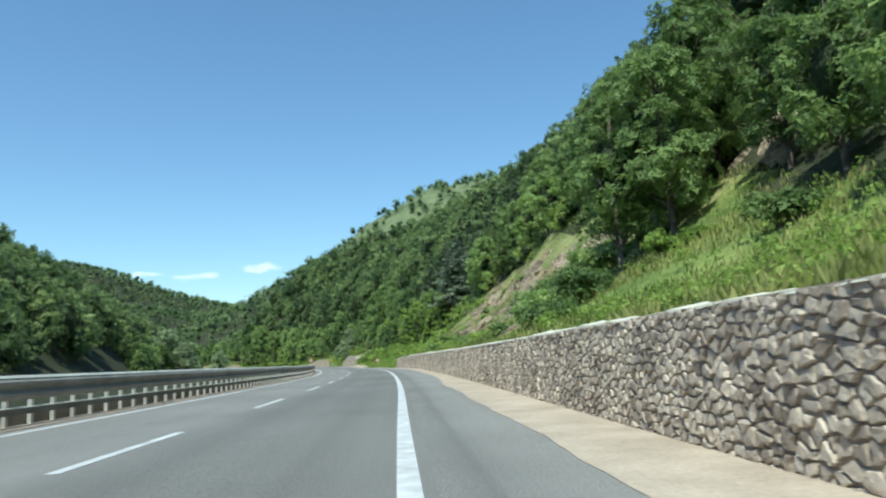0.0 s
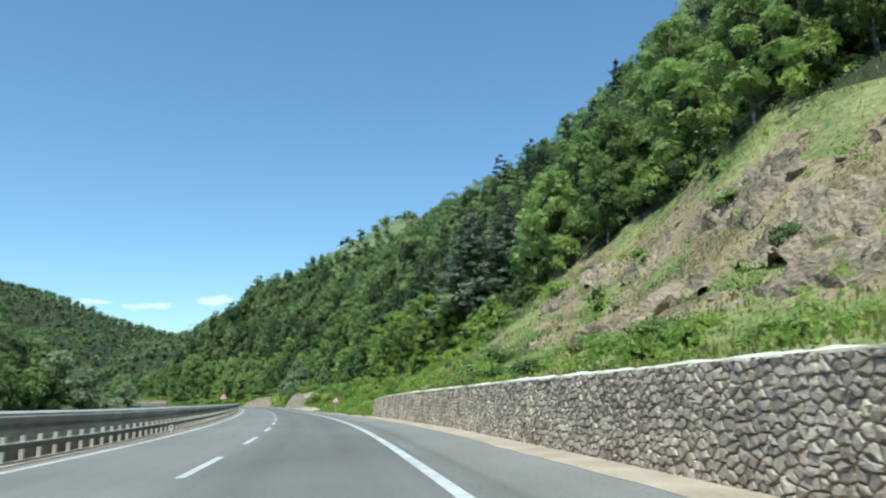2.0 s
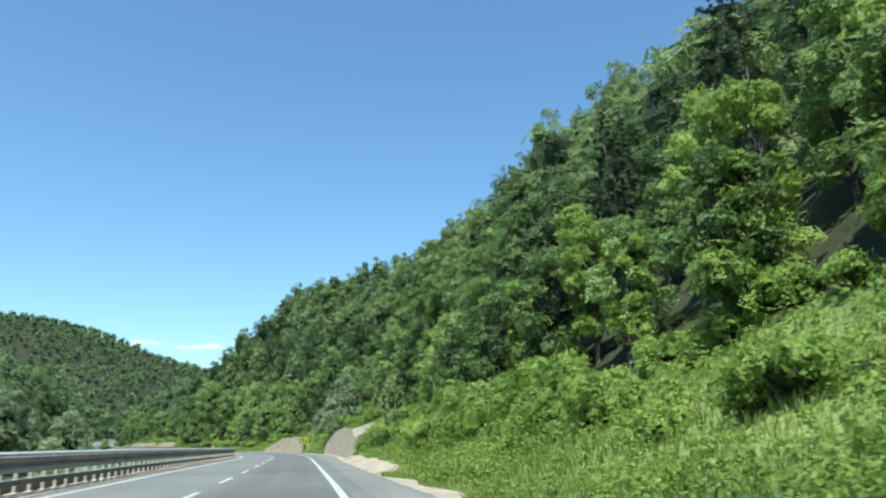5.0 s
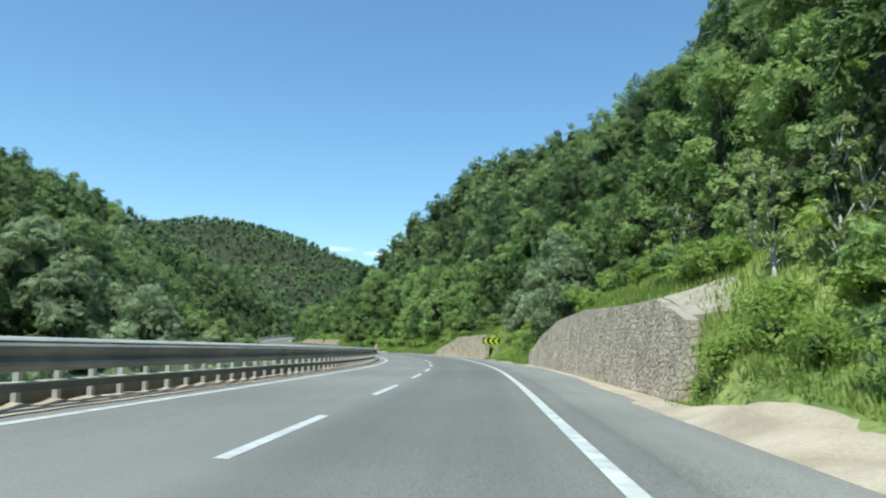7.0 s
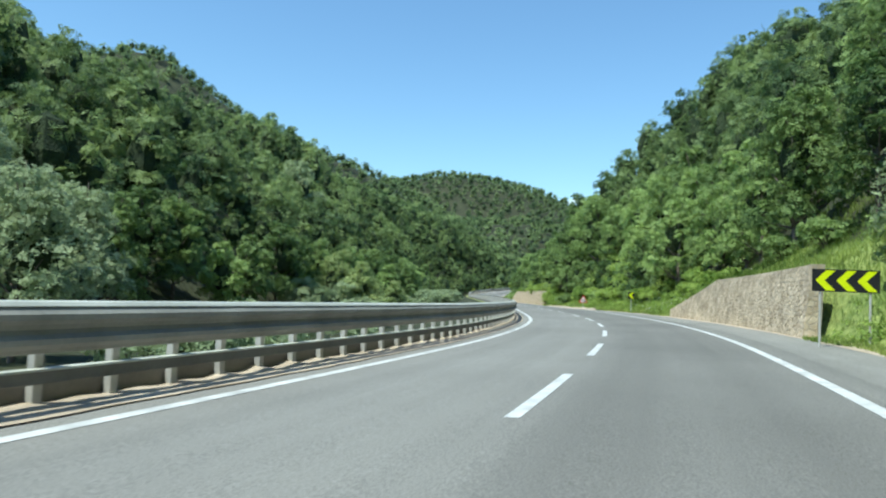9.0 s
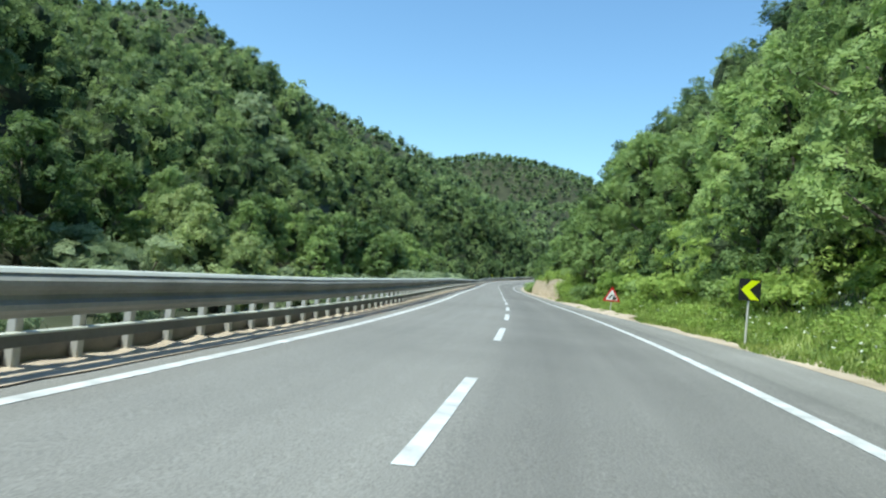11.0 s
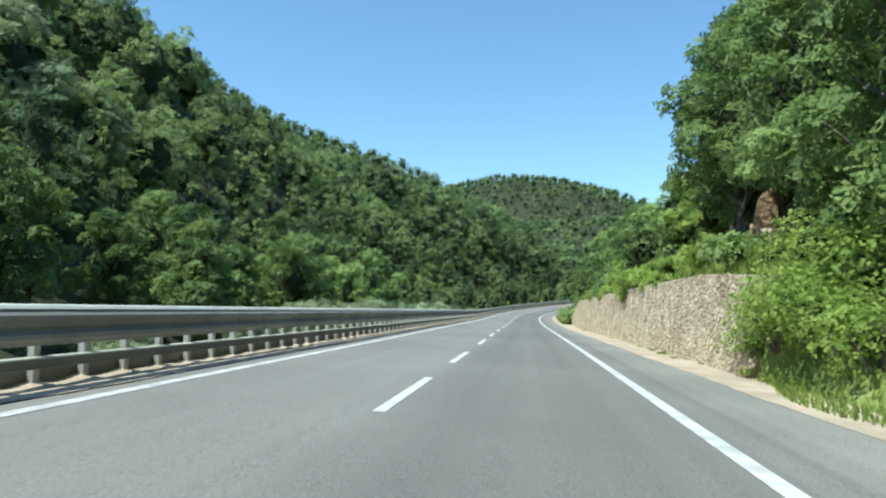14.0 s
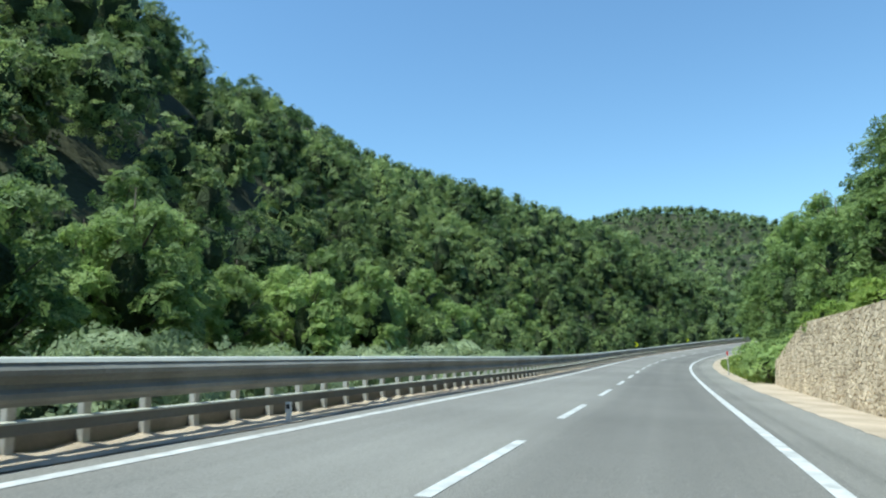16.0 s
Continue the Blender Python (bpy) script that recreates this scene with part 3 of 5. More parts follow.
# two thin strips carry the painted sun highlight along beam and lower rail
child("top_flange", sweep("top_flange", [(-4.338, 1.018), (-4.385, 1.06), (-4.51, 1.075), (-4.51, 1.063), (-4.39, 1.046), (-4.352, 1.016)], -60, 690, 2.0, M_FLANGE), rail, None, "top fold of the beam, coloured pale for the sun on it")
child("lower_flange", sweep("lower_flange", [(-4.394, 0.378), (-4.398, 0.4), (-4.475, 0.412), (-4.475, 0.398), (-4.41, 0.388), (-4.404, 0.378)], -60, 690, 2.0, M_FLANGE), rail, None, "top edge of the lower rail, coloured pale for the sun on it")
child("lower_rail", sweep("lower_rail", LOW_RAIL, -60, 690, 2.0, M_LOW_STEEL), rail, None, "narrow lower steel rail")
plate_profile = [(la + 0.006, z) for la, z in W_BEAM[1:10]] + [(la - 0.008, z) for la, z in reversed(W_BEAM[1:10])]
for k in range(-6, 104):
    child("splice_plate", sweep("splice_plate", plate_profile, 4.2 * k, 4.2 * k + 0.32, 0.32, M_STEEL), rail)
bm = box_bm(-0.05, 0.05, -0.06, 0.06, -0.05, 1.0, 0.008)
post_mesh = bpy.data.meshes.new("post")
bm.to_mesh(post_mesh)
bm.free()
post_mesh.materials.append(M_POST)
PV = np.array([v.co[:] for v in post_mesh.vertices])
PF = [tuple(p.vertices) for p in post_mesh.polygons]
vs, fs = [], []
for i in range(-40, 700):
    s = i * 1.05
    if s > 680:
        break
    m = Matrix.Translation(spot(s, -4.53)) @ pose(0, 0, 0, 0, 0, heading(s))
    if 110 <= i < 410:
        child("post", post_mesh, rail, m)
    else:
        o = len(vs)
        vs += [m @ Vector(v) for v in PV]
        fs += [tuple(o + k for k in f) for f in PF]
tagged(child("post_row", mesh_from("post_row", vs, fs, [M_POST]), rail), kind="stuff")
tagged(new("kerb", sweep("kerb", [(-4.86, -0.6), (-4.63, -0.4), (-4.61, 0.29), (-4.64, 0.32), (-4.84, 0.32)], -60, 690, 2.0, M_CONCRETE)), "low concrete kerb behind the barrier posts", "kerb", kind="structure")
tagged(new("ground", strip("rail_verge", -4.65, -3.9, R0, R1, 0.02, M_SAND, step=0.5, wave=0.05, seed=9)), "dusty strip of sand under the barrier", "verge", kind="structure")

heap_s = np.arange(100, 440, 0.12)
hs, hl = np.meshgrid(heap_s, np.array([-4.64, -4.58, -4.5, -4.42, -4.34, -4.26]), indexing="ij")
lump = 0.035 + 0.05 * np.exp(-((np.mod(hs / 1.05 + 0.5, 1) - 0.5) * 1.05 / 0.2) ** 2) * (0.6 + 0.5 * np.sin(hs * 0.83)) + 0.012 * np.sin(hs * 7.1 + 3 * hl)
hz = 0.015 + np.maximum(lump, 0.01) * np.array([1.0, 1.0, 0.95, 0.7, 0.35, 0.0])
hx, hy = plan(hs, hl)
hk = np.arange(hs.size).reshape(hs.shape)
heap = new("sand_drift", mesh_from("sand_drift", np.stack([hx, hy, road_z(hs) + bank(hs, hl) + hz], -1).reshape(-1, 3), np.stack([hk[:-1, :-1], hk[:-1, 1:], hk[1:, 1:], hk[1:, :-1]], -1).reshape(-1, 4), [M_SAND], smooth=True))
tagged(heap, "pale sand blown up round the feet of the barrier posts", "sand", kind="stuff")

# ---- stone retaining walls ----


def clipped(poly, a, b, c):
    """What is left of a polygon where a*x + b*y <= c."""
    out = []
    for k, (x, y) in enumerate(poly):
        u, v = poly[k - 1]
        d0, d1 = a * u + b * v - c, a * x + b * y - c
        if d0 * d1 < 0:
            f = d0 / (d0 - d1)
            out.append((u + (x - u) * f, v + (y - v) * f))
        if d1 <= 0:
            out.append((x, y))
    return out


def fitted_stones(rng, s0, s1, heights, wide, tall, ragged):
    """Outlines of stones that fit into each other without courses, as polygons of (station, height)."""
    top = max(h for _, h in heights)
    ns, nz = int((s1 - s0) / wide), max(3, round(top / tall))
    seeds = {}
    for i in range(-2, ns + 2):
        for j in range(-1, nz + 1):
            if rng.random() > 0.13 * ragged:
                seeds[i, j] = (i + 0.5 + 0.5 * (j % 2) + ragged * rng.uniform(-0.46, 0.46), j + 0.5 + ragged * rng.uniform(-0.4, 0.4))
    near = [(i, j) for i in range(-3, 4) for j in range(-2, 3) if i or j]
    out = []
    for (i, j), (x, y) in seeds.items():
        poly = [(x - 1.5, y - 1.2), (x + 1.5, y - 1.2), (x + 1.5, y + 1.2), (x - 1.5, y + 1.2)]
        for di, dj in near:
            q = seeds.get((i + di, j + dj))
            if q:
                dx, dy = q[0] - x, q[1] - y
                poly = clipped(poly, dx, dy, dx * (x + q[0]) / 2 + dy * (y + q[1]) / 2)
        poly = [(s0 + u * wide, v * tall) for u, v in poly]
        s = s0 + x * wide
        h0, h1 = float(table(s - 0.2, heights)), float(table(s + 0.2, heights))
        for a, b, c in ((-1, 0, -s0), (1, 0, s1), (0, -1, 0.1), (-(h1 - h0) / 0.4, 1, (h0 + h1) / 2 - (h1 - h0) / 0.4 * s)):
            poly = clipped(poly, a, b, c)
        if len(poly) > 2:
            rough = []
            for k, (u, v) in enumerate(poly):
                a, b = poly[k - 1]
                long = math.hypot(u - a, v - b)
                if long > 0.62 * wide:
                    f, g = rng.uniform(0.35, 0.65), rng.uniform(-0.16, 0.06) * ragged
                    rough.append((a + (u - a) * f + g * (v - b), b + (v - b) * f - g * (u - a)))
                rough.append((u, v))
            out.append(rough)
    return out


def retaining_wall(name, label, s0, s1, lat0, lat1, heights, stone, single, size, s_near, coping, seed, proud=0.35, mortar=None, thick=0.7, tall=0.72, ragged=1.0, joint=0.012):
    """A battered stone wall: core of mortar, stones proud of it, a coping along its top. heights: (s, metres) pairs."""
    rng = random.Random(seed)

    def face(s, z):
        k = (s - s0) / (s1 - s0)
        return lat0 + (lat1 - lat0) * k + 0.10 * z

    wall = empty(name, pose(0, 0, 0), label, "retaining wall", kind="structure")
    ss = np.arange(s0, s1 + 0.01, (s1 - s0) / max(6, round((s1 - s0) / 1.5)))
    vs, fs = [], []
    for s in ss:
        h = float(table(s, heights))
        for la, z in ((face(s, 0), -0.3), (face(s, h), h), (face(s, h) + thick, h), (face(s, 0) + thick + 0.1, -0.3)):
            vs.append(spot(s, la, z))
    for i in range(len(ss) - 1):
        for j in range(4):
            a, b = 4 * i + j, 4 * i + (j + 1) % 4
            fs.append((a, a + 4, b + 4, b))
    fs += [(0, 1, 2, 3), tuple(4 * (len(ss) - 1) + j for j in (3, 2, 1, 0))]
    child("core", mesh_from("core", vs, fs, [mortar or M_MORTAR]), wall, None, "rough mortar")
    def block(poly):
        """One stone with a broken, tilted front: corners as (along, height, depth) and faces."""
        n = len(poly)
        cs, cz = sum(q[0] for q in poly) / n, sum(q[1] for q in poly) / n
        reach = sum(math.hypot(q[0] - cs, q[1] - cz) for q in poly) / n
        shrink = max(0.5, 1 - joint / max(reach, 0.01) * rng.uniform(0.6, 1.5))
        out, ts, tz = size * proud * rng.uniform(0.5, 1.4), rng.uniform(-0.6, 0.6) * proud, rng.uniform(-0.6, 0.6) * proud
        ring = [(cs + (a - cs) * shrink, cz + (b - cz) * shrink) for a, b in poly]
        v = [(a, b, 0.06) for a, b in ring]
        v += [(cs + (a - cs) * f, cz + (b - cz) * f, -out * rng.uniform(0.75, 1.1) + ts * (a - cs) + tz * (b - cz)) for a, b in ring for f in (rng.uniform(0.78, 0.96),)]
        v.append((cs + rng.uniform(-0.3, 0.3) * reach, cz + rng.uniform(-0.3, 0.3) * reach, -out * rng.uniform(0.95, 1.35)))
        return v, [(k, (k + 1) % n, n + (k + 1) % n, n + k) for k in range(n)] + [(n + k, n + (k + 1) % n, 2 * n) for k in range(n)], cs, reach

    vs, fs, singles = [], [], []
    for poly in fitted_stones(rng, s0, s1, heights, size, size * tall, ragged):
        v, f, cs, reach = block(poly)
        if reach < 0.025:
            continue
        if len(singles) < 300 and s_near[0] <= cs <= s_near[1]:
            singles.append((v, f))
        else:
            o = len(vs)
            vs += v
            fs += [tuple(o + k for k in q) for q in f]

    def set_in(v):
        v = np.array(v)
        la = face(v[:, 0], v[:, 1]) + v[:, 2]
        x, y = plan(v[:, 0], la)
        return np.stack([x, y, road_z(v[:, 0]) + bank(v[:, 0], la) + v[:, 1]], 1)

    for v, f in singles:
        child("stone", mesh_from("stone", set_in(v), f, [single]), wall)
    near_h = float(table(s0, heights))
    for poly in fitted_stones(rng, 0.0, thick, [(0, near_h), (thick, near_h)], size, size * tall, ragged):
        v, f, cs, reach = block(poly)
        if reach > 0.025:
            child("end_stone", mesh_from("end_stone", [spot(s0 + d, face(s0, z) + u, z) for u, z, d in v], f, [single]), wall)
    tagged(child("far_stones", mesh_from("far_stones", set_in(vs), fs, [stone]), wall, None, "rough split stones set in mortar"), kind="stuff")
    if coping:
        vs, fs = [], []
        for i, s in enumerate(np.arange(s0, s1 + 0.01, 0.27)):
            thin = 0.5 + 0.3 * math.sin(s * 0.37) + 0.25 * math.sin(s * 1.3 + 1)
            h = float(table(s, heights)) - 0.02 + rng.uniform(-0.015, 0.015)
            w = rng.uniform(-0.05, 0.04)
            for la, q in ((face(s, h) - 0.02 + w, h - 0.012), (face(s, h) - 0.01 + w, h + 0.01 + 0.03 * thin + rng.uniform(-0.008, 0.008)), (face(s, h) + 0.45, h + 0.07 + 0.04 * thin + rng.uniform(-0.02, 0.02)), (face(s, h) + 0.45, h)):
                vs.append(spot(s, la, q))
            if i:
                o = 4 * (i - 1)
                fs += [(o + j, o + 4 + j, o + 4 + (j + 1) % 4, o + (j + 1) % 4) for j in range(4)]
        fs += [(0, 1, 2, 3), tuple(len(vs) - 4 + j for j in (3, 2, 1, 0))]
        child("coping", mesh_from("coping", vs, fs, [M_COPING]), wall, None, "pale crumbling concrete coping")
    return wall


retaining_wall("wall_lower", "rough grey-brown rubble stone retaining wall with pale coping", -30, 107, 6.6, 6.75, [(-30, 1.42), (75, 1.42), (92, 1.4), (102, 1.33), (107, 1.15)], M_STONE, M_STONE_EACH, 0.165, (15, 21), True, 11, 0.2)
retaining_wall("wall_middle", "grey-tan stone retaining wall with a sloping end beside bushes", 189, 223, 6.9, 6.85, [(189, 1.9), (192, 2.6), (196, 2.65), (205, 2.95), (213, 2.75), (219, 1.9), (223, 0.8)], M_STONE_TAN, M_STONE_TAN_EACH, 0.19, (189, 197), False, 12, 0.09, M_MORTAR_TAN, 0.3, 0.8, 0.95, 0.006)
retaining_wall("wall_bend", "small beige stone retaining wall on the bend", 243, 270, 6.15, 6.5, [(243, 2.35), (259, 2.3), (270, 0.5)], M_STONE_PALE, M_STONE_PALE_EACH, 0.24, (243, 250), False, 13, 0.05, M_MORTAR_PALE, 0.4, 0.7, 0.85, 0.005)
retaining_wall("wall_upper", "cream stone retaining wall along the inside of the road", 349.5, 420, 6.7, 7.3, [(349.5, 2.4), (354, 2.65), (372, 2.8), (400, 2.9), (412, 2.85), (420, 1.2)], M_STONE_PALE, M_STONE_PALE_EACH, 0.2, (350, 360), False, 14, 0.15, M_MORTAR_PALE, 0.7, 0.68, 1.0, 0.006)

# ---- trees ----


def leaves_on(rng, centres, radii, per, size, up=0.5, squash=0.8):
    """Loose rhombic leaf sprays over the outsides of several balls. Returns an array of quads."""
    out = []
    for c, r in zip(centres, radii):
        d = rng.normal(size=(per, 3)) + np.array([0, 0, 0.25])
        d /= np.linalg.norm(d, axis=1)[:, None]
        d = d[d[:, 2] > -0.7]
        n = len(d)
        p = c + d * (r * rng.uniform(0.6, 1.15, (n, 1))) * np.array([1, 1, squash])
        nrm = d + rng.normal(scale=0.6, size=(n, 3)) + np.array([0, 0, up])
        nrm /= np.linalg.norm(nrm, axis=1)[:, None]
        t = np.cross(nrm, rng.normal(size=(n, 3)))
        t /= np.linalg.norm(t, axis=1)[:, None]
        b = np.cross(nrm, t)
        sz = size * min(1.1, max(0.4, r / np.mean(radii))) * rng.uniform(0.5, 1.5, (n, 1))
        bend = nrm * sz * 0.15
        out.append(np.stack([p + t * sz - bend, p + b * sz * 0.7, p - t * sz - bend, p - b * sz * 0.7], 1))
    return np.concatenate(out)


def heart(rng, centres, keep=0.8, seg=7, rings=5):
    """A crown's twiggy inside as one rough closed shape, as quads, darkened for shade."""
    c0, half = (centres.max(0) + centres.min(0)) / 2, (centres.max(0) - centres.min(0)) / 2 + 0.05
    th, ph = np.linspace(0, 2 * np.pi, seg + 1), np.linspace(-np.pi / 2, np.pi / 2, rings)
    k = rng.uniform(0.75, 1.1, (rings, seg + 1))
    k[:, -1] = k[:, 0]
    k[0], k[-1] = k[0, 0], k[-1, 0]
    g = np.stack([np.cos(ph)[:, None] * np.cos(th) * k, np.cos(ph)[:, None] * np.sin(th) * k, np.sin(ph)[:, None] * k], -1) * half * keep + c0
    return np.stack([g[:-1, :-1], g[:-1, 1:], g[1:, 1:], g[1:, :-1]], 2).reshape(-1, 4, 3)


def crown_shape(rng, height, width, n):
    """Centres and radii of the boughs of a broad-leaved crown, foot at 0: a tall uneven dome of foliage clumps."""
    cs, rs = [], []
    lop = rng.uniform(0, 6.28)
    for i in range(n):
        k = (i + 0.5) / n
        z = height * (0.2 + 0.7 * k + rng.uniform(-0.05, 0.05))
        reach = width / 2 * (1.02 - k ** 2.2) ** 0.55 * (0.78 if k > 0.2 else 0.6)
        a = i * 2.4 + rng.uniform(-0.6, 0.6)
        d = reach * rng.uniform(0.5, 1.05) * (1 + 0.18 * math.cos(a - lop))
        cs.append((d * math.cos(a), d * math.sin(a), z))
        rs.append(width * rng.uniform(0.13, 0.24) * (1.1 - 0.3 * k) * (13 / n) ** 0.35)
    return np.array(cs), np.array(rs)


def pine_quads(rng, height, width, n, per, size):
    """A pine: limbs in loose tiers that reach less far the higher they sit, each with flat drooping sprays of needles. Returns sprays, inside, limb tips."""
    out, tips = [], []
    for i in range(n):
        k = (i + rng.uniform(0.2, 0.8)) / n
        z, a = height * (0.2 + 0.78 * k), i * 2.4 + rng.uniform(-0.5, 0.5)
        reach = width / 2 * (1.03 - k) ** 0.75 * rng.uniform(0.6, 1.1)
        way = np.array([math.cos(a), math.sin(a), 0.28 * k - 0.05])
        f = rng.uniform(0.15, 1.05, (per, 1)) ** 0.7
        side = np.cross(way, (0, 0, 1.0))
        p = np.array([0, 0, z]) + way * f * reach + side * rng.normal(0, 0.16, (per, 1)) * reach * f + np.stack([0 * f[:, 0], 0 * f[:, 0], rng.normal(0, 0.03, per) * reach - 0.1 * reach * f[:, 0] ** 2], 1)
        nrm = rng.normal(0, 0.45, (per, 3)) + np.array([0, 0, 1.0]) + 0.35 * way
        nrm /= np.linalg.norm(nrm, axis=1)[:, None]
        t = way + rng.normal(0, 0.45, (per, 3))
        t -= nrm * (t * nrm).sum(1)[:, None]
        t /= np.linalg.norm(t, axis=1)[:, None]
        b = np.cross(nrm, t)
        sz = size * rng.uniform(0.6, 1.3, (per, 1)) * (1.1 - 0.5 * k)
        out.append(np.stack([p + t * sz, p + b * sz * 0.5, p - t * sz, p - b * sz * 0.5], 1))
        tips.append((*(way[:2] * reach * 0.9), z + way[2] * reach * 0.7))
    lean = np.array([(0.16 * width * math.cos(q) * (1 - h), 0.16 * width * math.sin(q) * (1 - h), height * (0.25 + 0.68 * h)) for h in (0.0, 0.35, 0.8) for q in np.arange(0, 6.2, 1.05)])
    return np.concatenate(out), heart(rng, lean, 1.0, 6, 5), np.array(tips)


def crown_quads(seed, height, width, n, per, size, pine=False):
    rng = np.random.RandomState(seed)
    if pine:
        return pine_quads(rng, height, width, n, per, size)[:2]
    c, r = crown_shape(rng, height, width, n)
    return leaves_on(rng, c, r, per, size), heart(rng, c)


def joined(name, spots, kinds, mats, label, category):
    """Many far trees in one mesh; tone tells the crowns apart. spots: x, y, z, scale, turn, kind, tone. mats: leaves, needles, inside."""
    quads, index, tones = [], [], []
    for x, y, z, sc, tu, k, tone in spots:
        c, s = math.cos(tu) * sc, math.sin(tu) * sc
        rot = np.array([[c, s, 0], [-s, c, 0], [0, 0, sc]])
        for q, mat in ((kinds[int(k)][0], 1 if k >= 6 else 0), (kinds[int(k)][1], 2)):
            quads.append(q.reshape(-1, 3) @ rot + (x, y, z))
            index.append(np.full(len(q), mat))
            tones.append(np.full(len(q), tone))
    co = np.concatenate(quads)
    me = quads_mesh(name, co, len(co) // 4, mats, np.concatenate(index))
    me.attributes.new("tone", "FLOAT", "FACE").data.foreach_set("value", np.concatenate(tones).astype(np.float32))
    return tagged(new(name, me), label, category, kind="stuff")


def scatter(seed, s0, s1, l0, l1, gap):
    """A jittered grid of stations and offsets."""
    rng = np.random.RandomState(seed)
    s, la = np.meshgrid(np.arange(s0, s1, gap), np.arange(l0, l1, gap), indexing="ij")
    s = s + rng.uniform(-0.45, 0.45, s.shape) * gap
    la = la + rng.uniform(-0.45, 0.45, s.shape) * gap
    return s.ravel(), la.ravel(), rng


CLOSE = [crown_quads(90 + i, 9.8, 6.6, 17, 19, 0.56) for i in range(6)] + [crown_quads(96 + i, 14.0, 5.4, 40, 10, 0.5, True) for i in range(2)]
MID = [crown_quads(100 + i, 9.4, 6.6, 12, 12, 0.79) for i in range(6)] + [crown_quads(120 + i, 13.0, 5.2, 26, 8, 0.7, True) for i in range(2)]
FAR = [crown_quads(140 + i, 7.6, 8.8, 6, 8, 1.15) for i in range(5)]


def over_crest(s, la):
    """True for spots on the hidden back of a hill that closes the valley."""
    x, y = plan(s, la)
    out = np.zeros(len(s), bool)
    for az, x0, y0, d0, d1, crest in HILLS:
        out |= (-(x - x0) * math.sin(math.radians(az)) + (y - y0) * math.cos(math.radians(az)) > d1 + 45) & (ground_z(s, la) < table((x - x0) * math.cos(math.radians(az)) + (y - y0) * math.sin(math.radians(az)), crest) + 12)
    return out


def bare_top(s, la):
    """Most spots on the thinly wooded crown of the mountain above the road."""
    return (la > 40) & (s > 520) & (ground_z(s, la) > 125) & (np.sin(s * 12.9 + la * 78.2) > 0.5)


def forest_patch(name, seed, s0, s1, l0, l1, gap, kinds, choose, scale, label, keep=None):
    s, la, rng = scatter(seed, s0, s1, l0, l1, gap)
    ok = np.ones(len(s), bool) if keep is None else keep(s, la)
    s, la = s[ok], la[ok]
    p = place(s, la)
    n = len(s)
    sc = scale(s, la) * rng.uniform(0.62, 1.3, n)
    spots = np.column_stack([p[:, 0], p[:, 1], p[:, 2] - 0.4, sc, rng.uniform(0, 6.28, n), choose(rng, s, la), rng.uniform(0, 1, n)])
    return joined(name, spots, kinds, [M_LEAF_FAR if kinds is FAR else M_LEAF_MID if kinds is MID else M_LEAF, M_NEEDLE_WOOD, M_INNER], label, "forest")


def broad(rng, s, la):
    return rng.randint(0, 6, len(s))


def mixed(rng, s, la):
    k = rng.randint(0, 6, len(s))
    pine = (rng.uniform(size=len(s)) < np.where((s > 122) & (s < 168), 0.5, 0.12)) & (s < 175) & (s > 100)
    return np.where(pine, 6 + rng.randint(0, 2, len(s)), k)


def any_far(rng, s, la):
    return rng.randint(0, 5, len(s))


def left_foot(s):
    return -table(s, LEFT_FOOT) - 1.0


R_LABEL, L_LABEL = "dense green broad-leaved wood with pines on the steep slope", "dense green broad-leaved wood across the valley"
forest_patch("forest", 21, 10, 560, 15, 50, 5.3, CLOSE, mixed, lambda s, la: np.clip(0.8 + (la - 12) / 40, 0.8, 1.15), R_LABEL, keep=lambda s, la: la > grass_edge(s) + np.where(s > 390, 11, np.where((s > 118) & (s < 168), 3.5, 8)))
forest_patch("forest", 26, 10, 560, 50, 118, 6.6, MID, mixed, lambda s, la: 1.1 + 0 * s, R_LABEL)
forest_patch("forest", 22, 70, 640, -60, -14, 5.8, CLOSE, broad, lambda s, la: np.clip(0.8 + (-24 - la) / 50, 0.8, 1.15), L_LABEL, keep=lambda s, la: la < np.where(s > 445, -13, left_foot(s) - 5))
forest_patch("forest", 27, 70, 640, -140, -60, 6.6, MID, broad, lambda s, la: 1.1 + 0 * s, L_LABEL)
forest_patch("forest", 23, 560, 1560, -620, 420, 11.0, FAR, any_far, lambda s, la: 1.12 + 0 * s, "far wooded ridges closing the valley", keep=lambda s, la: ((np.abs(la) > 14) | (s > 612)) & ~over_crest(s, la) & ~bare_top(s, la))
forest_patch("forest", 24, 60, 560, 118, 340, 9.6, FAR, any_far, lambda s, la: 1.1 + 0 * s, "wooded upper slope above the road")
forest_patch("forest", 25, 70, 640, -340, -140, 9.6, FAR, any_far, lambda s, la: 1.1 + 0 * s, "wooded upper slope across the valley")

# ---- single trees beside the road ----


def limb(vs, fs, a, b, ra, rb, n=6):
    """A tapered round limb from a to b."""
    d = (b - a).normalized()
    u = d.orthogonal().normalized()
    w = d.cross(u)
    o = len(vs)
    for p, r in ((a, ra), (b, rb)):
        for k in range(n):
            g = 2 * math.pi * k / n
            vs.append(p + (u * math.cos(g) + w * math.sin(g)) * r)
    for k in range(n):
        fs.append((o + k, o + (k + 1) % n, o + n + (k + 1) % n, o + n + k))
    fs.append(tuple(o + n + k for k in range(n)))


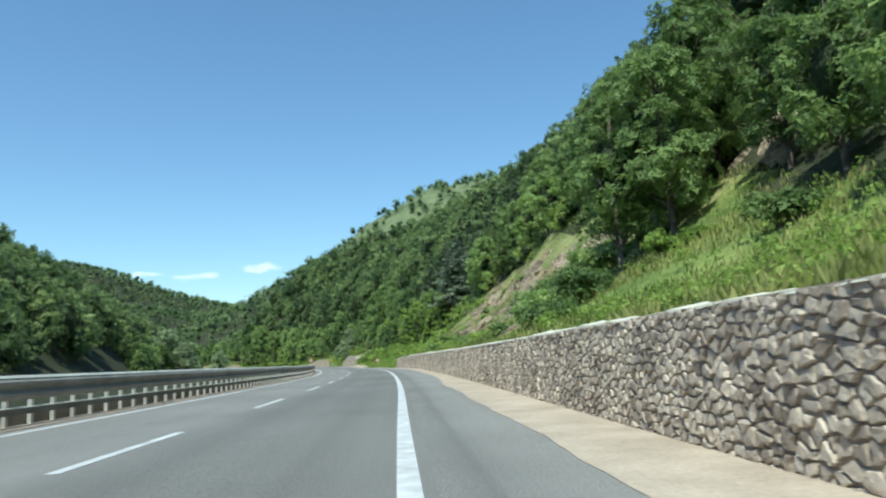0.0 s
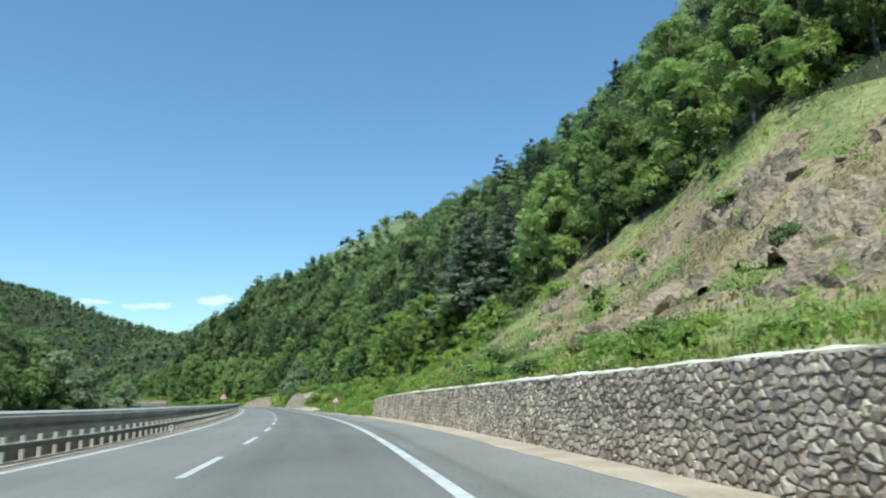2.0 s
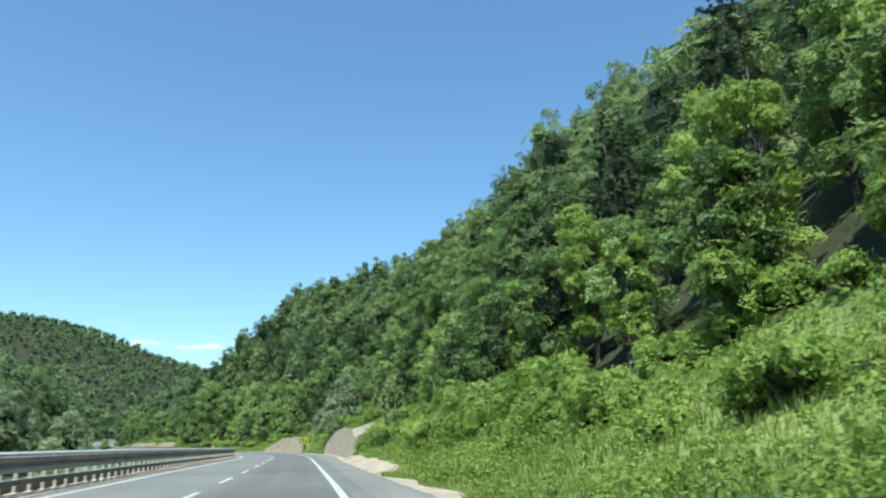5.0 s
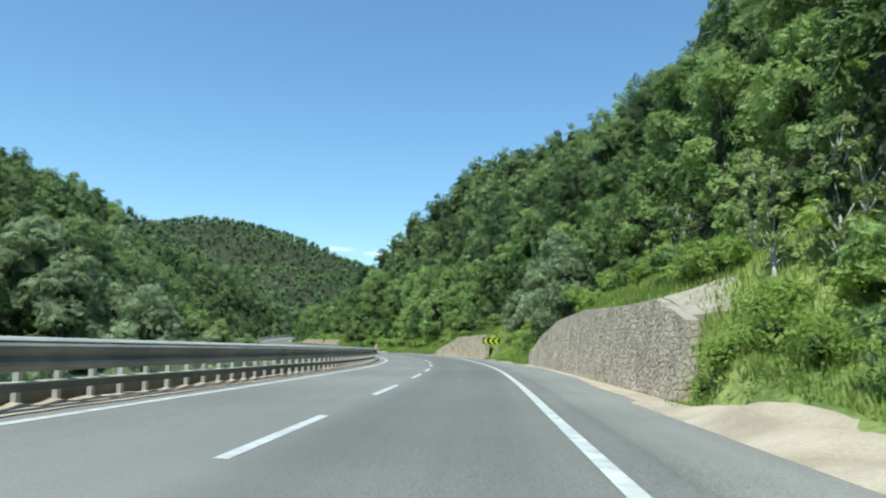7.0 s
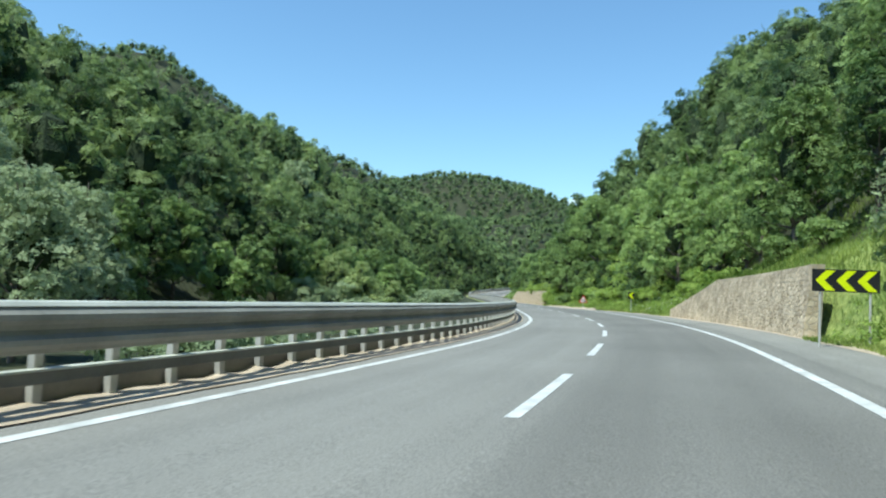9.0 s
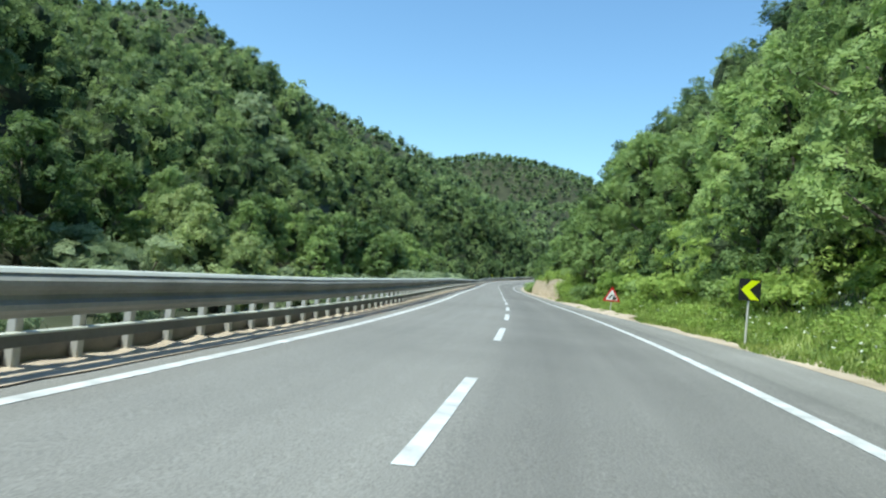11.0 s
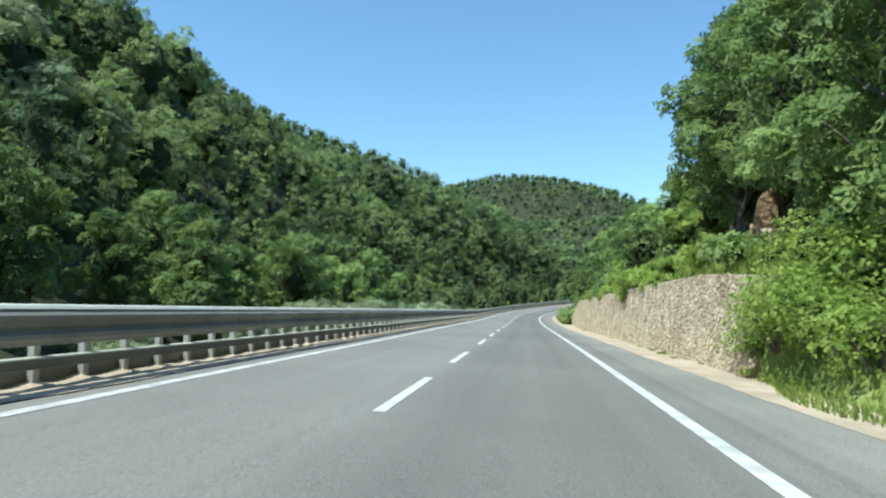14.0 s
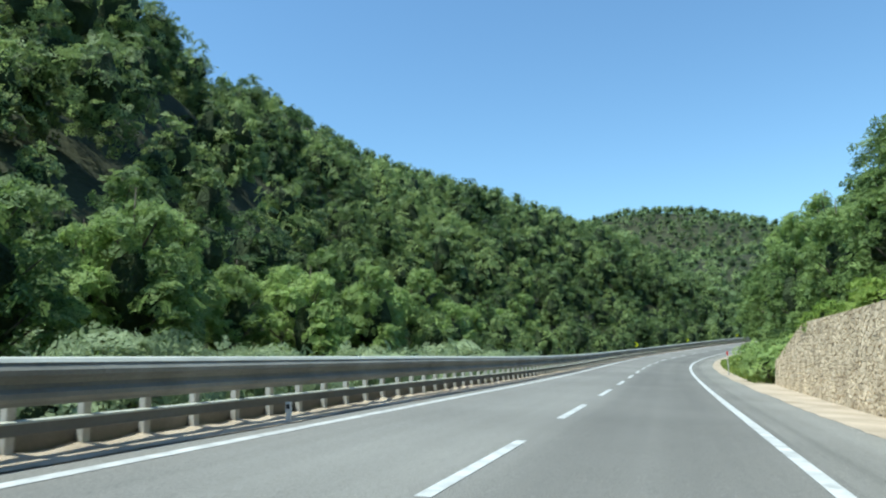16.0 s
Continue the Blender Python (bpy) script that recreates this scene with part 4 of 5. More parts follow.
def tree(seed, height, width, boughs, per, size, leaf, label, pine=False, category="tree", group="roadside trees", bark=None):
    """A tree with a tapered trunk and limbs under a ragged crown, foot at the origin."""
    rng = np.random.RandomState(seed)
    if pine:
        q, k, c = pine_quads(rng, height, width, boughs, per, size)
    else:
        c, r = crown_shape(rng, height, width, boughs)
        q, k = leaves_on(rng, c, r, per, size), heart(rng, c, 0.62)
    ob = empty("tree" if category == "tree" else category, pose(0, 0, 0), label, category, group)
    vs, fs = [], []
    lean = Vector((rng.uniform(-0.3, 0.3), rng.uniform(-0.3, 0.3), 0)) * (0.2 if pine else 1.0)
    r0 = 0.016 * height + 0.03
    knots = [Vector((0, 0, -0.5)), Vector((0, 0, height * 0.25)) + lean * 0.4, Vector((0, 0, height * 0.55)) + lean, Vector((0, 0, height * 0.96)) + lean * 0.6]
    for j in range(3):
        limb(vs, fs, knots[j], knots[j + 1], r0 * (1 - 0.3 * j), r0 * (1 - 0.3 * (j + 1)) * 0.98, 8)
    for tip in c:
        at = Vector((0, 0, max(height * 0.15, float(tip[2]) - (0.01 if pine else 0.16) * height))) + lean * 0.6
        limb(vs, fs, at, Vector(tip), r0 * (0.2 if pine else 0.38), r0 * (0.06 if pine else 0.12), 5)
    child("trunk", mesh_from("trunk", vs, fs, [bark or M_BARK], smooth=True), ob)
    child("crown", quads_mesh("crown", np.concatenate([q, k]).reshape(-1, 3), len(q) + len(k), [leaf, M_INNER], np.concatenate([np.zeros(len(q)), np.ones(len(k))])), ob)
    return ob


def stand(ob, s, la, scale, turn, first, sink=0.25):
    p = place(s, la)
    m = Matrix.Translation((float(p[0]), float(p[1]), float(p[2]) - sink)) @ pose(0, 0, 0, 0, 0, turn)
    if first:
        ob.matrix_basis = m @ Matrix.Diagonal((scale, scale, scale, 1))
        return ob
    t = copy_thing(ob, m)
    t.scale = (scale, scale, scale)
    return t


BROAD = "green broad-leaved tree on the wooded slope"
protos = [tree(300 + i, 9.8, 6.2, 19, 70, 0.36, M_LEAF_EACH, BROAD) for i in range(5)]
used = [False] * 5
rng_t = random.Random(7)
for side, s0, s1, rows in (("right", 22, 540, 2), ("left", 200, 500, 1)):
    for row in range(rows):
        s = s0 + 2.3 * row
        while s < s1:
            if side == "right":
                la = float(grass_edge(s)) + 1.0 + 4.4 * row + rng_t.uniform(-1.2, 1.2)
                sc = rng_t.uniform(0.6, 0.95) if row == 0 else rng_t.uniform(0.85, 1.25)
                if 338 < s < 368:
                    sc *= 1.2
                elif 284 < s <= 338:
                    sc *= 0.7 if row == 0 else 1.15
                elif 366 <= s < 396:
                    sc *= 0.74 if s < 374 else 0.6
                elif s >= 396:
                    la, sc = la + (3.5 if s < 414 else 1.5), sc * (0.75 if s < 414 else 1.25)
            else:
                la = float(left_foot(s)) - 1 + rng_t.uniform(-2, 2)
                sc = rng_t.uniform(0.8, 1.2)
            if side == "right" and 122 < s < 164:
                sc *= 0.75 if row == 0 else 0.6
            i = rng_t.randrange(5)
            if side == "right" and 111 < s < 124:
                s += 3.0
                continue
            stand(protos[i], s, la, sc, rng_t.uniform(0, 360), not used[i])
            used[i] = True
            s += rng_t.uniform(4.2, 6.2)

for s, la, sc in ((346, -21, 0.9), (361, -22, 1.15), (377, -20, 1.0), (385, -24, 1.3), (399, -21, 1.2), (409, -23, 1.35), (424, -21, 1.1), (437, -22, 1.25), (452, -20, 1.0), (37, 13.2, 0.85), (40, 15.2, 1.0), (35.5, 15.0, 0.9), (43, 17.5, 1.05), (38, 17.5, 1.1), (136, 18.6, 0.5), (139, 19.5, 0.55), (134, 20.5, 0.55), (131, 19.8, 0.45), (137.5, 21.5, 0.6), (133, 17.6, 0.38), (128, 18.8, 0.45), (141, 17.0, 0.5)):
    stand(protos[int(s) % 5], s, la, sc, 70 * s, False)
pine = tree(330, 16, 5.6, 64, 26, 0.34, M_NEEDLE, "dark green pine with sparse top on the slope", pine=True, group="pines")
for i, (s, la, sc) in enumerate(((110, 31, 0.8), (116, 27, 0.7), (123, 30, 0.85), (128, 24, 0.75), (134, 21.5, 0.8), (139, 25, 0.9), (143, 21, 0.85), (148, 18.5, 0.8), (134, 28, 0.9), (154, 22, 0.8), (160, 18.5, 0.7), (127, 37, 0.85), (142, 36, 0.8),
                                 (165, 22, 0.7))):
    stand(pine, s, la, sc, 67 * i, i == 0)
broad_pine = tree(331, 12.5, 9.0, 74, 34, 0.42, M_NEEDLE_GREY, "broad grey-green pine with spreading lower limbs", pine=True, group="pines")
for i, (s, la, sc) in enumerate(((120.5, 17.6, 0.95), (124, 19.0, 1.05), (119, 21.0, 0.9), (127.5, 20.0, 0.95), (132, 21.5, 1.0))):
    stand(broad_pine, s, la, sc, 67 * i, i == 0)
M_BIRCH = material("birch_bark", (0.28, 0.26, 0.22), (0.6, 0.57, 0.5), scale=3, fine=14, bump=0.4, dist=0.01)
slim = tree(341, 7.6, 2.5, 16, 48, 0.2, M_LEAF_SALLOW, "slender young birch with feathery pale green leaves", group="young trees", bark=M_BIRCH)
for i, (s, la, sc) in enumerate(((190.5, 9.7, 0.45), (188, 10.2, 0.55), (193, 10.2, 0.4), (189.4, 11.4, 0.6), (195, 10.8, 0.45), (201, 10.2, 0.42), (186, 10.6, 0.55), (198, 9.8, 0.36))):
    stand(slim, s, la, sc, 83 * i, i == 0)
birch = tree(340, 6.5, 2.8, 15, 60, 0.24, M_LEAF_YOUNG, "slender young tree with pale yellow-green leaves", group="young trees")
for i, (s, la, sc) in enumerate(((204, 14.2, 0.9), (198, 15.4, 0.95), (180, 14, 1.05), (173, 12.5, 0.9), (166, 13.5, 1.1), (158, 12.5, 0.95), (147, 13, 0.8), (134, 13.5, 0.9), (209, 12.4, 0.7), (122, 16, 1.0), (126, 17.5, 1.15), (129, 15, 0.9), (133, 16.5, 1.2), (137, 15, 1.0), (141, 14, 1.1), (145, 15.5, 1.2), (151, 13.5, 1.0), (155, 14.5, 1.15),
                                 (229, 10.6, 0.7), (179, 12.0, 1.2), (175, 11.6, 1.0))):
    stand(birch, s, la, sc, 51 * i, i == 0)
willow = tree(350, 12, 9.0, 20, 95, 0.42, M_LEAF_PALE, "tall pale green willow on the river bank", group="willows")
for i, (s, la, sc) in enumerate(((247, -27, 0.85), (254, -36, 1.15), (264, -34, 0.95), (258, -42, 1.3), (389, -50, 1.45), (396, -43, 1.05), (383, -41, 0.8), (240.5, 9.2, 0.45), (237, 10.2, 0.6), (231, 9.8, 0.62), (226, 10.4, 0.66), (234, 11.5, 0.75), (389, -41, 0.8))):
    stand(willow, s, la, sc, 77 * i, i == 0)
sallow = tree(351, 9, 8.0, 20, 80, 0.38, M_LEAF_SALLOW, "broad yellow-green willow on the river bank", group="willows")
for i, (s, la, sc) in enumerate(((313, -22, 0.85), (318, -26, 1.05), (309, -17, 0.6), (323, -21, 0.65), (328, -24, 0.7), (332, -20, 0.5))):
    stand(sallow, s, la, sc, 77 * i, i == 0)

# ---- bushes ----


def bush(seed, leaf, label, group, per=80, size=0.17, name="bush"):
    rng = np.random.RandomState(seed)
    n = 8
    c = np.column_stack([rng.uniform(-0.8, 0.8, n), rng.uniform(-0.8, 0.8, n), rng.uniform(0.25, 1.0, n)])
    r = rng.uniform(0.4, 0.7, n)
    ob = empty(name, pose(0, 0, 0), label, "bush" if name == "bush" else "weeds", group)
    vs, fs = [], []
    for q in c:
        limb(vs, fs, Vector((0, 0, -0.2)), Vector(q), 0.035, 0.012, 5)
    child("stem", mesh_from("stem", vs, fs, [M_BARK]), ob)
    q = leaves_on(rng, c, r, per, size)
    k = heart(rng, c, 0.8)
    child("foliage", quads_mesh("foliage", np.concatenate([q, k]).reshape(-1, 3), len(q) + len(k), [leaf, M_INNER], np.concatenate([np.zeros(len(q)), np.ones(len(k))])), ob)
    return ob


bushes = [bush(400, M_LEAF_EACH, "leafy green bush in the grass above the road", "roadside bushes"), bush(401, M_LEAF_YOUNG, "bright yellow-green bush in the grass above the road", "roadside bushes"),
          bush(402, M_LEAF_PALE, "rounded pale green willow bush on the river bank", "river bushes")]
weed_clump = bush(403, M_LEAF_YOUNG, "lush tangle of fine-leaved tall weeds beside the road", "roadside weeds", 230, 0.06, "weed_clump")
weeds_seen = False
seen_b = [False] * 3
rng_b = random.Random(17)
for s in np.arange(20, 480, 6.2):
    s = float(s) + rng_b.uniform(-1.4, 1.4)
    lo = 9.5 if s < 106 else 8.2
    hi = float(grass_edge(s)) + 0.5
    if 338 < s < 414:
        lo, hi = 7.4, 9.2
    la = lo + (max(hi, lo + 0.8) - lo) * rng_b.random() ** (0.8 if s < 106 else 0.5)
    if la < 9 and (230 < s < 243 or 268 < s < 330):
        la = 9.4
    i = rng_b.choice((0, 0, 1)) if s < 106 else 1 if s < 145 else rng_b.choice((0, 1, 1))
    stand(bushes[i], s, la, rng_b.uniform(0.6, 1.15) if s > 106 else rng_b.uniform(0.35, 0.9), rng_b.uniform(0, 360), not seen_b[i], 0.1)
    seen_b[i] = True
for s in np.concatenate([np.arange(108, 188, 2.6), np.arange(219, 241, 2.2), np.arange(267, 338, 3.2), np.arange(12, 105, 6.8)]):
    s = float(s) + rng_b.uniform(-0.7, 0.7)
    if s < 106:
        la, sc = rng_b.uniform(8.5, 24), rng_b.uniform(0.3, 0.75)
    else:
        la, sc = float(grass_edge(s)) - (rng_b.uniform(-1.2, 3.0) if s > 140 else rng_b.uniform(-1.5, 0.3)), rng_b.uniform(0.6, 1.5)
    i = 1 if 106 < s < 145 else rng_b.choice((0, 1, 1))
    la = max(la, 9.0 if (230 < s < 243 or 268 < s < 330) else 7.6)
    stand(bushes[i], s, la, sc, rng_b.uniform(0, 360), False, 0.1)
for s, la, sc in ((188.2, 7.2, 0.7), (187.8, 7.4, 0.95), (337, 7.6, 0.8), (339.5, 7.5, 1.0), (342, 7.5, 1.25), (344, 7.4, 1.3), (345.6, 7.4, 1.35), (347, 7.4, 1.4), (348.4, 7.3, 1.35), (349.8, 7.2, 1.1), (343, 8.6, 1.5), (346, 8.6, 1.6), (349, 8.4, 1.5), (352, 8.2, 1.0), (341, 9.0, 1.4), (187.5, 7.5, 0.75), (186.9, 8.1, 0.95), (188.4, 8.4, 0.9), (185.4, 8.5, 0.8), (34, 9.0, 0.9), (36.5, 9.6, 1.15), (32, 8.8, 0.8), (38.5, 10.2, 1.1), (35.5, 11, 1.25), (46, 9.4, 0.6), (43, 11.5, 1.0), (45, 12.6, 1.2), (47.5, 14, 1.2), (44, 14.6, 1.4), (49, 16, 1.0), (371, 7.75, 1.1), (366, 7.8, 0.8), (368.5, 7.75, 0.9), (376, 8.0, 0.9), (384, 8.0, 1.0), (380, 8.3, 1.2), (356, 6.55, 0.16), (358.5, 6.6, 0.2), (361, 6.6, 0.17), (364, 6.62, 0.15), (375.5, 6.7, 0.16), (397, 6.9, 0.18), (421.6, 7.3, 1.3), (422.8, 7.7, 1.5), (424.2, 8.2, 1.4), (427, 9.0, 1.6)):
    if 180 < s < 190 or 330 < s < 353:
        stand(weed_clump, s, la, 0.85 * sc, 31 * s, not weeds_seen, 0.1)
        weeds_seen = True
    else:
        stand(bushes[0 if s > 420 or s < 50 else 1 if s > 300 else int(s * 7) % 2], s, la, sc, 31 * s, False, 0.1)
for s in np.arange(58, 105, 3.4):
    s = float(s) + rng_b.uniform(-1.4, 1.4)
    stand(bushes[rng_b.choice((0, 1))], s, rng_b.uniform(8.2, 12.5), rng_b.uniform(0.3, 0.7), rng_b.uniform(0, 360), False, 0.1)
for s in np.arange(188, 218, 1.8):
    s = float(s) + rng_b.uniform(-0.6, 0.6)
    stand(bushes[rng_b.choice((0, 1, 1))], s, rng_b.uniform(8.8, 12.0), rng_b.uniform(0.6, 1.1), rng_b.uniform(0, 360), False, 0.1)
for s in np.arange(110, 152, 1.15):
    s = float(s) + rng_b.uniform(-0.5, 0.5)
    stand(bushes[1], s, rng_b.uniform(8.6, float(grass_edge(s)) + 0.5), rng_b.uniform(0.4, 0.95), rng_b.uniform(0, 360), False, 0.1)
for s, la, sc in ((146, 9.8, 1.3), (150, 10.8, 1.6), (155, 10.2, 1.6), (160, 10.8, 1.8), (166, 10.0, 1.5), (171, 10.8, 1.7), (177, 10.0, 1.4), (183, 10.4, 1.5)):
    stand(bushes[1], s, la, sc, 43 * s, False, 0.15)
for s, la, sc, drop in ((371.5, 7.15, 0.62, -2.35), (372.3, 7.12, 0.5, -2.1), (373.2, 7.16, 0.55, -2.4), (386, 7.25, 0.45, -2.5), (387, 7.28, 0.5, -2.45), (362, 7.05, 0.3, -2.5), (395, 7.4, 0.4, -2.6)):
    stand(weed_clump, s, la, sc, 31 * s, False, drop)
for s in np.arange(384, 446, 4.6):
    if rng_b.random() < 0.75:
        stand(bushes[2], float(s), rng_b.uniform(-14.5, -11), rng_b.uniform(2.8, 3.5), rng_b.uniform(0, 360), not seen_b[2], 0.2)
        seen_b[2] = True
for s in np.arange(190, 500, 8.0):
    s = float(s) + rng_b.uniform(-2, 2)
    stand(bushes[2], s, rng_b.uniform(-23, -15), rng_b.uniform(1.3, 2.6), rng_b.uniform(0, 360), not seen_b[2], 0.2)
    seen_b[2] = True
for s, la, sc in ((396, -18, 2.0), (387, -17, 2.2), (391, -20, 2.0), (402, -14, 1.5), (315, -15, 1.8), (321, -15, 1.6), (328, -16, 1.8), (311, -26, 3.8), (404, -26, 2.9), (440, -23.5, 2.9), (415, -24, 2.4)):
    stand(bushes[2], s, la, sc, 40 * s, False, 0.2)

SHRUBS = [crown_quads(410 + i, 2.1, 2.5, 8, 26, 0.2) for i in range(8)]
rng_h = np.random.RandomState(19)


def shrub_spots(s0, s1, n, l0, l1, low, high, dark):
    """Stations, offsets, sizes and kinds of n shrubs; l0, l1: offsets as functions of the station."""
    s = rng_h.uniform(s0, s1, n)
    return np.column_stack([s, l0(s) + (l1(s) - l0(s)) * rng_h.uniform(0, 1, n), rng_h.uniform(low, high, n), np.where(rng_h.uniform(size=n) < dark, rng_h.randint(6, 8, n), rng_h.randint(0, 6, n))])


rows_h = np.concatenate([shrub_spots(50, 106, 75, lambda s: grass_edge(s) - 0.6, lambda s: grass_edge(s) + 5, 0.6, 1.4, 0.6), shrub_spots(282, 346, 75, lambda s: 9.8 + 0 * s, lambda s: 24 + 0 * s, 1.1, 2.3, 0.45),
                         shrub_spots(360, 402, 30, lambda s: 9.4 + 0 * s, lambda s: 16 + 0 * s, 1.0, 1.9, 0.7), shrub_spots(110, 132, 30, lambda s: grass_edge(s) - 2.2, lambda s: grass_edge(s) + 1.5, 0.6, 1.3, 0.3), shrub_spots(100, 118, 28, lambda s: grass_edge(s) - 0.5, lambda s: grass_edge(s) + 6, 0.8, 1.6, 0.6), shrub_spots(350, 402, 44, lambda s: 15 + 0 * s, lambda s: 27 + 0 * s, 1.2, 2.2, 0.8), shrub_spots(114, 152, 26, lambda s: 8.4 + 0 * s, lambda s: grass_edge(s) - 0.5, 0.3, 0.65, 0.1), shrub_spots(60, 100, 26, lambda s: 9 + 0 * s, lambda s: grass_edge(s) - 1, 0.25, 0.6, 0.5)])
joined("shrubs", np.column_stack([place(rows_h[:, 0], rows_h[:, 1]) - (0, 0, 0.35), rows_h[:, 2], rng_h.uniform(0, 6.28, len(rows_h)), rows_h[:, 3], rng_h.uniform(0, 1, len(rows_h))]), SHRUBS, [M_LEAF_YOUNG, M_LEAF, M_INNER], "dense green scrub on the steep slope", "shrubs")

# ---- grass and flowers ----


def blades(name, seed, n, spots, height, width, mat, label, category):
    rng = np.random.RandomState(seed)
    s, la = spots(rng, n)
    p = place(s, la)
    n = len(s)
    a = rng.uniform(0, 6.28, n)
    t = np.stack([np.cos(a), np.sin(a), 0 * a], 1)
    h = height(s, la) * rng.uniform(0.5, 1.3, n)
    tip = p + np.stack([rng.normal(0, 0.3, n) * h, rng.normal(0, 0.3, n) * h, h], 1)
    mid = p * 0.45 + tip * 0.55
    w = width * rng.uniform(0.6, 1.4, (n, 1))
    p = p - np.array([0, 0, 0.05])
    q = np.stack([p, mid + t * w, tip, mid - t * w], 1)
    ob = new(name, quads_mesh(name, q.reshape(-1, 3), n, [mat]))
    return tagged(ob, label, category, kind="stuff")


def slope_spots(rng, n):
    s = rng.uniform(8, 118, n)
    la = 7.1 + (grass_edge(s) - 6.5) * rng.uniform(0, 1, n) ** 1.3
    ok = np.sin(s * 0.8 + 2 * np.sin(la * 0.5)) + np.sin(la * 1.1 + s * 0.35) + rng.normal(0, 0.8, n) > -0.3
    return s[ok], la[ok]


def verge_spots(rng, n):
    s = rng.uniform(108, 352, n)
    wall = ((s > 188.5) & (s < 223)) | ((s > 242.5) & (s < 270)) | (s > 348)
    deep = np.where((s < 150) & (rng.uniform(size=n) < 0.6), grass_edge(s) - 6.3, 4.6)
    la = np.where(wall, 7.6, np.where((s > 158) & (s < 187), 1.2, np.where((s > 296) & (s < 320), 0.15, 0.0)) + 6.25 + 0.25 * np.sin(s * 0.8) + 0.2 * np.sin(s * 0.31)) + deep * rng.uniform(0, 1, n) ** 1.5
    return s, la


def wall_spots(rng, n):
    s = rng.uniform(350, 470, n)
    la = np.where(s > 421, 6.4, 7.7) + 2.2 * rng.uniform(0, 1, n) ** 1.4
    return s, la


blades("grass", 51, 85000, slope_spots, lambda s, la: 0.09 + 0.08 * np.sin(s * 0.5 + la) ** 2 + 0.14 * np.clip((40 - s) / 8, 0, 1) + 0.12 * np.exp(-((s - 60) / 6) ** 2 - ((la - 10) / 3) ** 2), 0.03, M_GRASS_DRY, "tall green and straw-coloured grass on the slope", "grass")
blades("grass", 52, 105000, verge_spots, lambda s, la: 0.14 + 0.16 * np.clip((la - 6.3) / 1.2, 0, 1), 0.016, M_GRASS, "lush tall grass and weeds along the verge", "grass")
blades("grass", 53, 16000, wall_spots, lambda s, la: 0.32 + 0 * s, 0.022, M_GRASS, "grass along the top of the wall", "grass")


def weeds(name, seed, n, stretches, label):
    """Low leafy weeds crowding the verge, as small tufts of leaves."""
    rng = np.random.RandomState(seed)
    lo, hi = np.array([q[0] for q in stretches], float), np.array([q[1] for q in stretches], float)
    pick = rng.choice(len(stretches), n, p=(hi - lo) / (hi - lo).sum())
    s = lo[pick] + (hi - lo)[pick] * rng.uniform(0, 1, n)
    la = np.where(s < 105, 7.6, 6.75) + 0.3 * np.sin(s * 0.7) + np.where((s > 158) & (s < 187), 0.7, 0.0) + np.where((s < 152) & (rng.uniform(size=n) < 0.7), grass_edge(s) - 7.2, 2.6) * rng.uniform(0, 1, n) ** 1.2
    r = rng.uniform(0.16, 0.42, n) * (0.75 + 0.35 * np.sin(s * 0.43 + la))
    p = place(s, la) + np.stack([0 * r, 0 * r, r * rng.uniform(0.5, 1.6, n)], 1)
    q = leaves_on(rng, p, r, 42, 0.06, up=0.7)
    return tagged(new(name, quads_mesh(name, q.reshape(-1, 3), len(q), [M_LEAF_YOUNG])), label, "weeds", kind="stuff")


weeds("weeds", 71, 3400, [(14, 34), (52, 66), (60, 104), (108, 150), (108, 150), (108, 188), (224, 242), (270, 349)], "lush leafy weeds crowding the grass of the verge")


def flower_spots(rng, n):
    s = rng.uniform(264, 338, n)
    s = np.where(rng.uniform(size=n) < 0.5, 276 + 8 * rng.normal(size=n), s)
    return s, 6.9 + 2.6 * rng.uniform(0, 1, n)


M_PETAL = material("petals", (0.6, 0.6, 0.5), (0.85, 0.85, 0.75), scale=3, fine=20, rough=0.7, bump=0)
rng_f = np.random.RandomState(61)
fs_, fl_ = flower_spots(rng_f, 260)
fp = place(fs_, fl_) + np.array([0, 0, 0.35]) + rng_f.normal(0, 0.12, (260, 3))
fq = leaves_on(rng_f, fp, np.full(260, 0.06), 5, 0.028, up=1.2)
tagged(new("flowers", quads_mesh("flowers", fq.reshape(-1, 3), len(fq), [M_PETAL])), "small white umbel flowers in the verge grass", "flowers", kind="stuff")

# ---- sand banks and a concrete apron ----


